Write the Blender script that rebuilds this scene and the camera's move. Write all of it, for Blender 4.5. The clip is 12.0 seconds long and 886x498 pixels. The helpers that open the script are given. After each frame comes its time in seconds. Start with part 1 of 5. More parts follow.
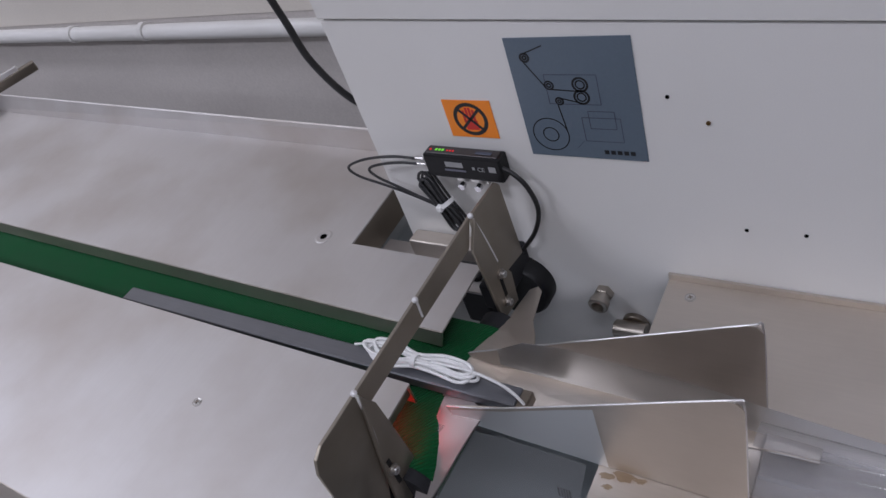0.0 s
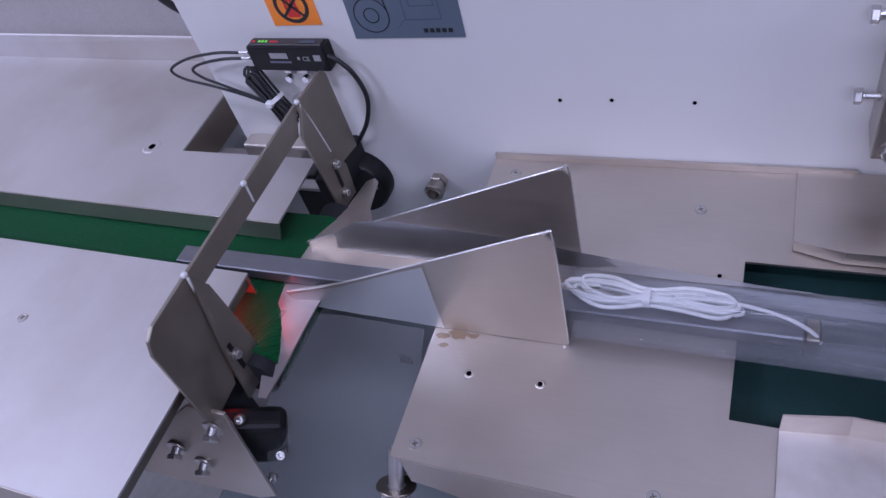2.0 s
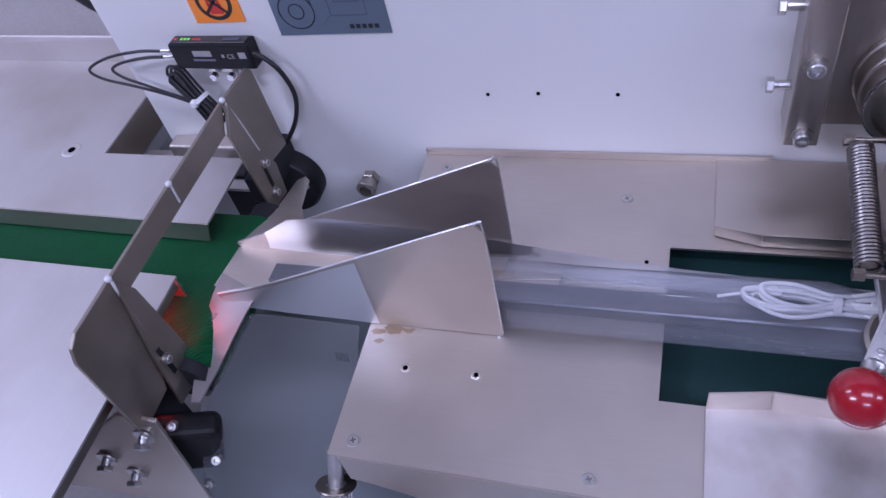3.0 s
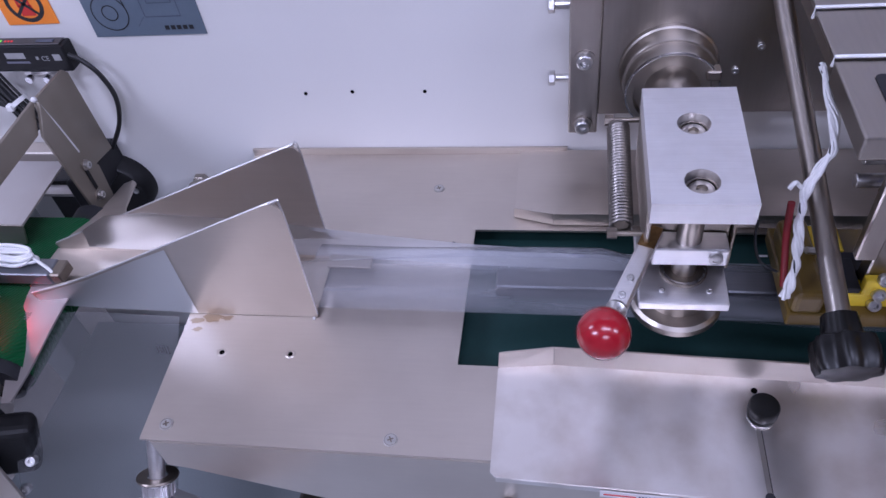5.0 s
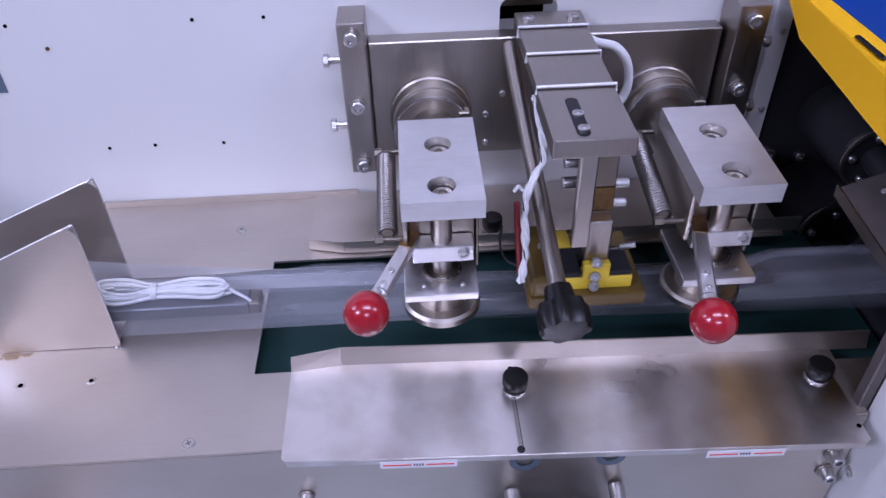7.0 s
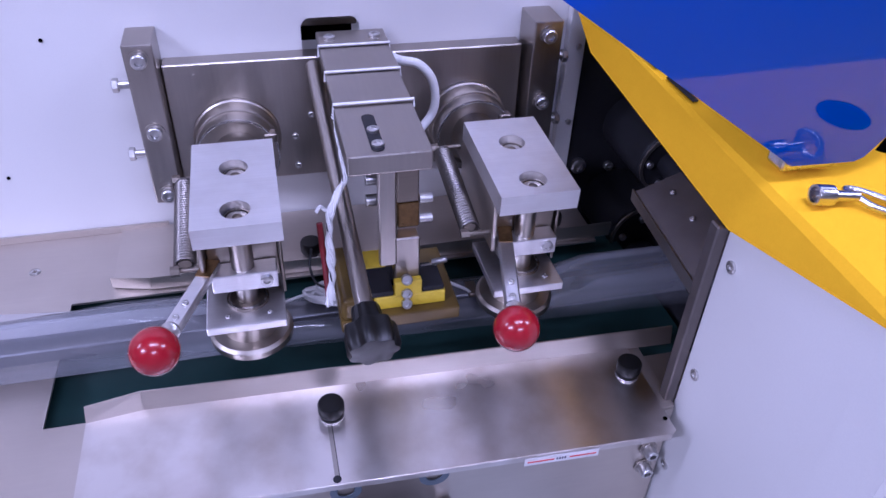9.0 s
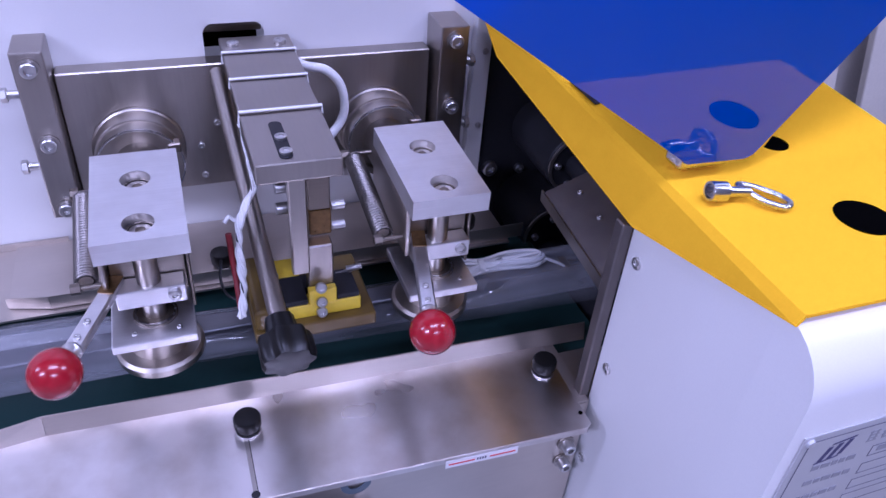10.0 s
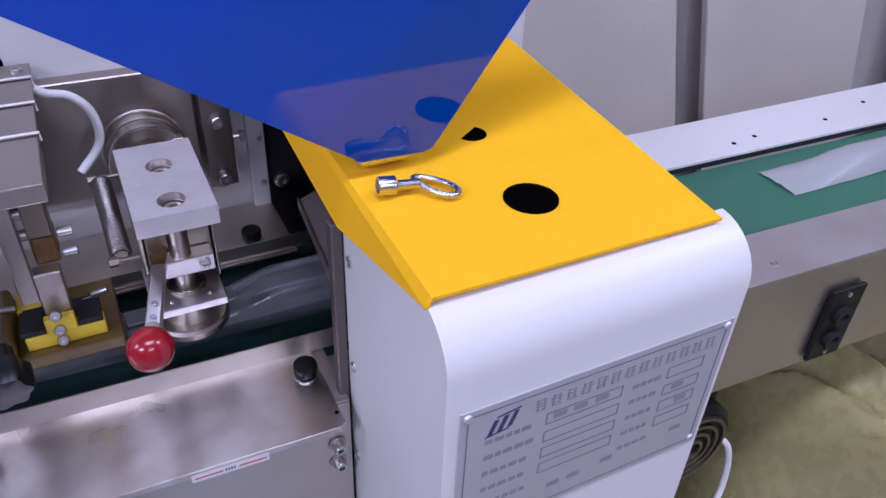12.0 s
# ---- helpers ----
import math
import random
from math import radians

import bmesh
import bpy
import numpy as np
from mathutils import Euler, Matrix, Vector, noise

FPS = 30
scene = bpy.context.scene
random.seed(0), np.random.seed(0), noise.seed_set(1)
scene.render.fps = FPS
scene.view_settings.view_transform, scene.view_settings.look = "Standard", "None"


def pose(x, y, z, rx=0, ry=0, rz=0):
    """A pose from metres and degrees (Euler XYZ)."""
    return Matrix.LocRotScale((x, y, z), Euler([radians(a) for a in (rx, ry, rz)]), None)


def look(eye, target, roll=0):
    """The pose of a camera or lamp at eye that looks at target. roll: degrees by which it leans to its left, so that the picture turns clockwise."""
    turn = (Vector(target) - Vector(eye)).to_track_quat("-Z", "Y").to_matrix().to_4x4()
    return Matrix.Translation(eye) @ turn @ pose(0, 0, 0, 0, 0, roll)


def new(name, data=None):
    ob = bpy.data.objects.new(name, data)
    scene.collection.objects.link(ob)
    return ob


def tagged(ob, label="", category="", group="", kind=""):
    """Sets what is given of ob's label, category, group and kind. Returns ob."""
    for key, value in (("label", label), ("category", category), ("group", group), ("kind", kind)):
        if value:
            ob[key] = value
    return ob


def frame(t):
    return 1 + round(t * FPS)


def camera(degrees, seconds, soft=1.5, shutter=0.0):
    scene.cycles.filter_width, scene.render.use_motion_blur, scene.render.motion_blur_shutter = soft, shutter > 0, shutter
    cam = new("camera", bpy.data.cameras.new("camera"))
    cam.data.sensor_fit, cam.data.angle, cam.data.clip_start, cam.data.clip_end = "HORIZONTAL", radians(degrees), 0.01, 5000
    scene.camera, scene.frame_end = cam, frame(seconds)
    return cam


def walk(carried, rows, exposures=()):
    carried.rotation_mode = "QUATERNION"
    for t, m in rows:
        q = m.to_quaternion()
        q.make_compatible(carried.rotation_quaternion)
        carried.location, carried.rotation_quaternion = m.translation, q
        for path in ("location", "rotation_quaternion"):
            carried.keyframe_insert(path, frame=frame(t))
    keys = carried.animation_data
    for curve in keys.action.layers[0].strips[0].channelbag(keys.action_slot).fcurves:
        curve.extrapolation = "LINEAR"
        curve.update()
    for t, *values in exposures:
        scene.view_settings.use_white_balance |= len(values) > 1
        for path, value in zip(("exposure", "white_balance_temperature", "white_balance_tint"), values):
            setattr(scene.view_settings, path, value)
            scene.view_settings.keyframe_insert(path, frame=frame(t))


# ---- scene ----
cam = camera(61.3, 12.0)
PATH = [
    (0, (0.016, 0.008, 1.287), (-1.058, 1.129, 0.026), -22.2),
    (0.5, (0.021, 0.0, 1.276), (-0.973, 1.135, -0.038), -21.7),
    (1, (0.024, -0.012, 1.266), (-0.884, 1.137, -0.096), -20.8),
    (1.5, (0.039, -0.02, 1.253), (-0.783, 1.139, -0.154), -19.8),
    (2, (0.053, -0.03, 1.245), (-0.699, 1.145, -0.188), -18.8),
    (2.5, (0.052, -0.041, 1.243), (-0.626, 1.152, -0.213), -17.5),
    (3, (0.058, -0.033, 1.241), (-0.542, 1.191, -0.223), -15.9),
    (3.2, (0.064, -0.029, 1.238), (-0.502, 1.207, -0.23), -15.2),
    (5, (0.125, -0.069, 1.229), (-0.201, 1.275, -0.216), -9.0),
    (5.5, (0.159, -0.11, 1.22), (-0.104, 1.277, -0.198), -7.2),
    (6, (0.185, -0.147, 1.225), (-0.022, 1.284, -0.157), -5.8),
    (6.5, (0.184, -0.162, 1.234), (0.122, 1.342, -0.083), -3.4),
    (7, (0.181, -0.162, 1.228), (0.245, 1.38, -0.044), -1.6),
    (7.5, (0.192, -0.168, 1.227), (0.359, 1.386, -0.02), -0.4),
    (7.7, (0.2, -0.169, 1.223), (0.4, 1.393, -0.01), -0.1),
    (9.5, (0.23, -0.159, 1.215), (0.733, 1.358, 0.013), 3.5),
    (10, (0.231, -0.162, 1.216), (0.847, 1.322, 0.024), 4.9),
    (10.5, (0.215, -0.168, 1.212), (0.964, 1.267, 0.038), 6.6),
    (11, (0.204, -0.173, 1.208), (1.075, 1.202, 0.045), 7.7),
    (11.5, (0.25, -0.181, 1.207), (1.164, 1.165, 0.044), 7.1),
    (12, (0.362, -0.228, 1.227), (1.126, 1.206, 0.061), 2.7),
]
EXPOSURES = [(0.0, -1.0, 5650, 18), (0.8, -0.97, 5300, 23), (1.6, -0.86, 5060, 31), (3.0, -0.56, 4920, 36), (4.8, -0.42, 4990, 34), (5.5, -0.34, 5140, 30), (6.2, -0.26, 5030, 33), (7.5, -0.24, 4960, 36), (9.5, -0.14, 4730, 46), (10.5, -0.17, 4700, 46), (11.4, -0.26, 4930, 41), (12.0, -0.36, 5100, 35)]
walk(cam, [(t, look(eye, target, roll)) for t, eye, target, roll in PATH], EXPOSURES)

# ---- light ----
world = bpy.data.worlds.new("world")
scene.world = world
world.use_nodes = True
world.node_tree.nodes["Background"].inputs[0].default_value = (0.75, 0.8, 0.9, 1)
world.node_tree.nodes["Background"].inputs[1].default_value = 0.25


def lamp(x, y, z, sx, sy, watts, colour=(1.0, 0.97, 0.94)):
    data = bpy.data.lights.new("ceiling_lamp", "AREA")
    data.shape, data.size, data.size_y, data.energy, data.color = "RECTANGLE", sx, sy, watts, colour
    ob = new("ceiling_lamp", data)
    ob.matrix_world = pose(x, y, z)
    return ob


LAMPS = [(-2.5, 0.12, 26), (0.4, -0.45, 16), (-1.9, -1.3, 58), (2.4, -0.6, 27), (0.5, -2.4, 32)]
for lx, ly, lw in LAMPS:
    lamp(lx, ly, 2.74, 1.2, 0.28, lw)


# ---- materials ----
def surf(name, colour, rough=0.5, metal=0.0, var=0.08, scale=25.0, stretch=(1, 1, 1), bump=0.02, fine=300.0,
         rvar=0.1, stain=None, stain_amount=0.0, stain_scale=6.0, coat=0.0, spec=0.5, aniso=0.0):
    """A surface with broad mottling, fine grain, uneven gloss and optional stains."""
    m = bpy.data.materials.new(name)
    m.use_nodes = True
    n, l = m.node_tree.nodes, m.node_tree.links
    b = n["Principled BSDF"]
    b.inputs["Metallic"].default_value = metal
    b.inputs["Coat Weight"].default_value = coat
    b.inputs["Specular IOR Level"].default_value = spec
    if aniso:
        b.inputs["Anisotropic"].default_value = aniso
        tg = n.new("ShaderNodeTangent")
        tg.direction_type, tg.uv_map = "UV_MAP", "flat"
        l.new(tg.outputs[0], b.inputs["Tangent"])
        m["brushed"] = True
    co = n.new("ShaderNodeTexCoord")
    mp = n.new("ShaderNodeMapping")
    mp.inputs["Scale"].default_value = stretch
    l.new(co.outputs["Object"], mp.inputs["Vector"])
    broad = n.new("ShaderNodeTexNoise")
    broad.inputs["Scale"].default_value, broad.inputs["Detail"].default_value = scale, 4
    l.new(co.outputs["Object"], broad.inputs["Vector"])
    grain = n.new("ShaderNodeTexNoise")
    grain.inputs["Scale"].default_value, grain.inputs["Detail"].default_value = fine, 3
    l.new(mp.outputs["Vector"], grain.inputs["Vector"])
    add = n.new("ShaderNodeMath")
    add.operation = "ADD"
    l.new(broad.outputs["Fac"], add.inputs[0])
    l.new(grain.outputs["Fac"], add.inputs[1])
    ramp = n.new("ShaderNodeMapRange")
    ramp.inputs["From Min"].default_value, ramp.inputs["From Max"].default_value = 0.6, 1.4
    ramp.inputs["To Min"].default_value, ramp.inputs["To Max"].default_value = 1 - var, 1 + var
    l.new(add.outputs[0], ramp.inputs["Value"])
    mul = n.new("ShaderNodeVectorMath")
    mul.operation = "SCALE"
    mul.inputs[0].default_value = colour
    l.new(ramp.outputs[0], mul.inputs["Scale"])
    out = mul.outputs[0]
    if stain:
        st = n.new("ShaderNodeTexNoise")
        st.inputs["Scale"].default_value, st.inputs["Detail"].default_value = stain_scale, 5
        l.new(co.outputs["Object"], st.inputs["Vector"])
        sr = n.new("ShaderNodeMapRange")
        sr.inputs["From Min"].default_value, sr.inputs["From Max"].default_value = 0.42, 0.78
        sr.inputs["To Max"].default_value = stain_amount
        l.new(st.outputs["Fac"], sr.inputs["Value"])
        mx = n.new("ShaderNodeMix")
        mx.data_type = "RGBA"
        l.new(sr.outputs[0], mx.inputs["Factor"])
        l.new(out, mx.inputs["A"])
        mx.inputs["B"].default_value = (*stain, 1)
        out = mx.outputs["Result"]
    l.new(out, b.inputs["Base Color"])
    rr = n.new("ShaderNodeMapRange")
    rr.inputs["From Min"].default_value, rr.inputs["From Max"].default_value = 0.6, 1.4
    rr.inputs["To Min"].default_value, rr.inputs["To Max"].default_value = max(0.02, rough - rvar), min(1, rough + rvar)
    l.new(add.outputs[0], rr.inputs["Value"])
    l.new(rr.outputs[0], b.inputs["Roughness"])
    if bump:
        bp = n.new("ShaderNodeBump")
        bp.inputs["Strength"].default_value, bp.inputs["Distance"].default_value = bump, 0.001
        l.new(grain.outputs["Fac"], bp.inputs["Height"])
        l.new(bp.outputs["Normal"], b.inputs["Normal"])
    return m


def weave_belt(name, colour, period, amount):
    """A woven belt: fine slanting ribs over a plain colour."""
    m = surf(name, colour, 0.55, 0, 0.12, 18, (1, 1, 1), 0, 200, spec=0.22)
    n, l = m.node_tree.nodes, m.node_tree.links
    co = n.new("ShaderNodeTexCoord")
    mp = n.new("ShaderNodeMapping")
    mp.inputs["Rotation"].default_value = (0, 0, radians(35))
    w = n.new("ShaderNodeTexWave")
    w.inputs["Scale"].default_value = 1 / period / 3.2
    bp = n.new("ShaderNodeBump")
    bp.inputs["Strength"].default_value, bp.inputs["Distance"].default_value = amount, 0.002
    l.new(co.outputs["Object"], mp.inputs["Vector"])
    l.new(mp.outputs["Vector"], w.inputs["Vector"])
    l.new(w.outputs["Fac"], bp.inputs["Height"])
    l.new(bp.outputs["Normal"], n["Principled BSDF"].inputs["Normal"])
    return m


def clear_sheet(name, tint, body, body_share, rough, wrinkle, through_share=0.5, ior=1.38, streak=None):
    """A clear plastic sheet: tinted passage, a little milky body, gloss by Fresnel."""
    m = bpy.data.materials.new(name)
    m.use_nodes = True
    n, l = m.node_tree.nodes, m.node_tree.links
    n.remove(n["Principled BSDF"])
    tr, df, tl, gl = (n.new("ShaderNodeBsdf" + k) for k in ("Transparent", "Diffuse", "Translucent", "Glossy"))
    tr.inputs[0].default_value = (*tint, 1)
    df.inputs[0].default_value = tl.inputs[0].default_value = (*body, 1)
    gl.inputs["Roughness"].default_value = rough
    fr = n.new("ShaderNodeFresnel")
    fr.inputs[0].default_value = ior
    a, b, c = (n.new("ShaderNodeMixShader") for _ in range(3))
    a.inputs[0].default_value, b.inputs[0].default_value = through_share, body_share
    l.new(df.outputs[0], a.inputs[1])
    l.new(tl.outputs[0], a.inputs[2])
    l.new(tr.outputs[0], b.inputs[1])
    l.new(a.outputs[0], b.inputs[2])
    l.new(fr.outputs[0], c.inputs[0])
    l.new(b.outputs[0], c.inputs[1])
    l.new(gl.outputs[0], c.inputs[2])
    l.new(c.outputs[0], n["Material Output"].inputs[0])
    if streak:
        lo, hi = streak
        sc = n.new("ShaderNodeTexCoord")
        sm = n.new("ShaderNodeMapping")
        sm.inputs["Scale"].default_value = (2, 34, 26)
        sn = n.new("ShaderNodeTexNoise")
        sn.inputs["Scale"].default_value, sn.inputs["Detail"].default_value = 1.3, 2
        sr = n.new("ShaderNodeMapRange")
        sr.inputs["From Min"].default_value, sr.inputs["From Max"].default_value = 0.36, 0.68
        sr.inputs["To Min"].default_value, sr.inputs["To Max"].default_value = lo, hi
        l.new(sc.outputs["Object"], sm.inputs["Vector"])
        l.new(sm.outputs["Vector"], sn.inputs["Vector"])
        l.new(sn.outputs["Fac"], sr.inputs["Value"])
        l.new(sr.outputs[0], b.inputs[0])
    if wrinkle:
        co = n.new("ShaderNodeTexCoord")
        mp = n.new("ShaderNodeMapping")
        mp.inputs["Scale"].default_value = (6, 40, 40)
        ns = n.new("ShaderNodeTexNoise")
        ns.inputs["Scale"].default_value = 2.0
        bp = n.new("ShaderNodeBump")
        bp.inputs["Strength"].default_value, bp.inputs["Distance"].default_value = wrinkle, 0.004
        l.new(co.outputs["Object"], mp.inputs["Vector"])
        l.new(mp.outputs["Vector"], ns.inputs["Vector"])
        l.new(ns.outputs["Fac"], bp.inputs["Height"])
        l.new(bp.outputs["Normal"], gl.inputs["Normal"])
        l.new(bp.outputs["Normal"], fr.inputs["Normal"])
    return m


def glow(name, colour, strength):
    m = bpy.data.materials.new(name)
    m.use_nodes = True
    b = m.node_tree.nodes["Principled BSDF"]
    b.inputs["Base Color"].default_value = (*colour, 1)
    b.inputs["Emission Color"].default_value = (*colour, 1)
    b.inputs["Emission Strength"].default_value = strength
    return m


BRUSHED = (1.5, 60, 60)
STEEL = surf("brushed_steel", (0.625, 0.57, 0.51), 0.44, 1, 0.05, 6, (3, 45, 45), 0.003, 9, 0.06, (0.36, 0.31, 0.26), 0.45, 7, aniso=0.3)
MIDSTEEL = surf("plate_steel", (0.43, 0.395, 0.355), 0.34, 1, 0.07, 12, (45, 3, 3), 0.01, 9, 0.07, (0.30, 0.26, 0.22), 0.35, 9, aniso=0.7)
TRAY = surf("tray_steel", (0.64, 0.62, 0.61), 0.58, 1, 0.05, 5, (30, 2, 30), 0.006, 9, 0.07, (0.44, 0.385, 0.335), 0.62, 7)
WINGSTEEL = surf("wing_steel", (0.40, 0.37, 0.36), 0.62, 1, 0.08, 12, (1, 1, 1), 0.01, 40, 0.06)
POLISHED = surf("guide_steel", (0.74, 0.70, 0.67), 0.30, 1, 0.04, 5, (1, 1, 1), 0, 12, 0.05, (0.44, 0.37, 0.30), 0.6, 30, aniso=0.8)
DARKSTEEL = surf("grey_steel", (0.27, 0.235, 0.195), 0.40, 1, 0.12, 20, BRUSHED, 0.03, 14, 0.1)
BRACKETSTEEL = surf("bracket_steel", (0.36, 0.325, 0.275), 0.52, 1, 0.10, 18, (1, 1, 1), 0.01, 60, 0.08, (0.22, 0.18, 0.13), 0.4, 14)
JAWSTEEL = surf("jaw_steel", (0.17, 0.15, 0.14), 0.5, 0.8, 0.15, 30, (1, 1, 1), 0.05, 90, 0.1)
SPRINGSTEEL = surf("spring_steel", (0.27, 0.25, 0.23), 0.42, 1, 0.1, 30)
TURNED = surf("turned_steel", (0.47, 0.43, 0.38), 0.36, 1, 0.08, 12, (1, 1, 1), 0, 40, 0.04)
ALU = surf("satin_aluminium", (0.86, 0.85, 0.86), 0.38, 1, 0.06, 25, BRUSHED, 0.03, 16, 0.06, (0.5, 0.46, 0.42), 0.3, 30)
ZINC = surf("zinc_screw", (0.62, 0.61, 0.60), 0.34, 1, 0.1, 200, (1, 1, 1), 0.02, 600, 0.08)
CHROME = surf("chrome", (0.62, 0.62, 0.64), 0.26, 1, 0.05, 60, (1, 1, 1), 0, 200, 0.04)
WHITE = surf("white_paint", (0.76, 0.75, 0.73), 0.38, 0, 0.025, 5, (1, 1, 1), 0.03, 900, 0.06, (0.60, 0.575, 0.53), 0.35, 3.2)
WALL = surf("wall_paint", (0.72, 0.675, 0.61), 0.8, 0, 0.06, 3, (1, 1, 1), 0.1, 200, 0.05, (0.45, 0.42, 0.38), 0.35, 2)
WAINSCOT = surf("lower_wall_paint", (0.58, 0.545, 0.52), 0.7, 0, 0.1, 3, (1, 1, 1), 0.1, 200, 0.05, (0.3, 0.27, 0.25), 0.35, 2.5)
GREYPAINT = surf("grey_paint", (0.36, 0.40, 0.42), 0.45, 0, 0.06, 6, (1, 1, 1), 0.03, 500, 0.08)
CONCRETE = surf("concrete", (0.30, 0.29, 0.28), 0.7, 0, 0.15, 3, (1, 1, 1), 0.2, 60, 0.1)
BLACK = surf("black_plastic", (0.010, 0.010, 0.011), 0.46, 0, 0.2, 40, (1, 1, 1), 0.03, 600, 0.1, spec=0.25)
DARK = surf("black_steel_and_shade", (0.02, 0.02, 0.023), 0.5, 0, 0.2, 15, (1, 1, 1), 0.03, 300, 0.1, spec=0.25)
CABLE = surf("black_cable", (0.015, 0.015, 0.016), 0.45, 0, 0.2, 40, (1, 1, 1), 0, 300, 0.1)
RED = surf("red_knob", (0.31, 0.008, 0.016), 0.22, 0, 0.1, 30, (1, 1, 1), 0, 300, 0.05, (0.25, 0.01, 0.02), 0.3, 60, 0.3)
REDWIRE = surf("red_sleeve", (0.20, 0.012, 0.016), 0.5)
YELLOW = surf("yellow_paint", (0.98, 0.525, 0.0), 0.5, 0, 0.03, 8, (1, 1, 1), 0.05, 700, 0.06, spec=0.0)
YELLOWBLOCK = surf("yellow_block", (0.85, 0.62, 0.02), 0.4, 0, 0.08, 40)
AMBER = surf("amber_resin", (0.16, 0.105, 0.02), 0.32, 0, 0.12, 14, (1, 1, 1), 0, 40, 0.05, (0.12, 0.07, 0.02), 0.5, 14)
# near-black colour that paints the shade inside holes and the cabinet window
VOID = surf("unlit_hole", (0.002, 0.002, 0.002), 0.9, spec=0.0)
KNOB = surf("glossy_black", (0.004, 0.004, 0.004), 0.36, 0, 0.1, 12, (1, 1, 1), 0, 20, 0.02, spec=0.35)
BURNT = surf("heat_tinted_brass", (0.20, 0.12, 0.045), 0.35, 0.8, 0.4, 60, (1, 1, 1), 0.05, 300, 0.1)
GREENBELT = weave_belt("green_belt", (0.003, 0.085, 0.022), 0.0026, 0.7)
TEALBELT = surf("dark_green_belt", (0.014, 0.040, 0.037), 0.5, 0, 0.15, 12, (1, 1, 1), 0.05, 500, spec=0.25)
OUTBELT = surf("pale_green_belt", (0.045, 0.17, 0.10), 0.6, 0, 0.08, 12, (1, 1, 1), 0.05, 600)
BARGREY = surf("anodised_bar", (0.20, 0.205, 0.225), 0.35, 0.7, 0.1, 20, BRUSHED, 0.02, 14, 0.06)
BARDARK = surf("dark_bar_face", (0.05, 0.045, 0.045), 0.45, 0.3, 0.1, 20)
WIRE = surf("white_cord", (0.80, 0.80, 0.79), 0.5, 0, 0.06, 80, (1, 1, 1), 0.05, 500)
ORANGE = surf("orange_sticker", (0.90, 0.26, 0.01), 0.45, 0, 0.03, 10)
BLUEGREY = surf("blue_grey_print", (0.115, 0.150, 0.19), 0.42, 0, 0.06, 8, (1, 1, 1), 0.03, 500)
INK = surf("black_ink", (0.012, 0.013, 0.016), 0.5)
GREYINK = surf("faint_ink", (0.065, 0.075, 0.11), 0.5)
REDINK = surf("red_print", (0.60, 0.03, 0.02), 0.5)
GREYLABEL = surf("grey_label", (0.32, 0.32, 0.32), 0.5)
PALE = surf("pale_label", (0.75, 0.74, 0.74), 0.5)
PLATE = surf("etched_plate", (0.58, 0.58, 0.60), 0.42, 0.5, 0.06, 12, BRUSHED, 0.02, 16, 0.06)
PLATEINK = surf("plate_ink", (0.14, 0.14, 0.18), 0.5)
EMBLEM = surf("emblem_ink", (0.05, 0.045, 0.13), 0.5)
FADED = surf("faded_print", (0.27, 0.27, 0.30), 0.5)
FAINT = surf("worn_print", (0.36, 0.36, 0.39), 0.5)
KHAKI = surf("khaki_sheet", (0.34, 0.31, 0.13), 0.26, 0, 0.15, 4, (1, 1, 1), 0.02, 60, 0.06)
BLUE = clear_sheet("blue_acrylic", (0.06, 0.24, 0.95), (0.010, 0.16, 0.90), 0.70, 0.035, 0, 0.5, 1.75)
FILM = clear_sheet("clear_film", (0.92, 0.93, 0.95), (0.70, 0.71, 0.76), 0.4, 0.12, 0.5, 0.4, 1.45, (0.14, 0.44))
FLAP = clear_sheet("film_flap", (0.90, 0.91, 0.93), (0.84, 0.84, 0.87), 0.45, 0.3, 0.06, 0.3, 1.38, (0.42, 0.70))
WEB = clear_sheet("film_web", (0.78, 0.78, 0.78), (0.42, 0.43, 0.44), 0.24, 0.4, 0)
POUCH = clear_sheet("pouch_film", (0.85, 0.86, 0.88), (0.85, 0.85, 0.86), 0.93, 0.2, 0.4)
LEDRED = glow("red_light", (0.8, 0.02, 0.02), 0.25)
LASER = glow("sensor_light", (1.0, 0.01, 0.01), 45.0)
LEDGREEN = glow("green_light", (0.25, 0.9, 0.05), 0.3)
TUBE = glow("lamp_panel", (1.0, 0.97, 0.93), 6.0)

# ---- tools ----
HOME = {}


def thing(name, at, label, category, group=""):
    ob = new(name)
    ob.empty_display_size = 0.02
    ob.location = at
    HOME[ob.name] = Vector(at)
    return tagged(ob, label, category, group)


def part(name, bm, material, parent, label="", smooth=None):
    """Links a bmesh, drawn in world places, as one mesh under a thing or a part."""
    me = bpy.data.meshes.new(name)
    bmesh.ops.recalc_face_normals(bm, faces=bm.faces)
    base = HOME.get(parent.name, Vector()) if parent else Vector()
    bmesh.ops.translate(bm, verts=bm.verts, vec=-base)
    if "brushed" in material:
        uv = bm.loops.layers.uv.new("flat")
        for f in bm.faces:
            for lp in f.loops:
                c = lp.vert.co
                lp[uv].uv = (c.y + c.z, c.x + 0.3 * c.y - 0.2 * c.z)
    bm.to_mesh(me)
    bm.free()
    me.materials.append(material)
    if smooth is not None:
        me.shade_smooth()
        me.set_sharp_from_angle(angle=radians(smooth))
    ob = new(name, me)
    if parent:
        ob.parent = parent
        HOME[ob.name] = base
    if label:
        ob["label"] = label
    return ob


def solo(name, bm, material, label, category, kind="", group="", smooth=None):
    return tagged(part(name, bm, material, None, "", smooth), label, category, group, kind)


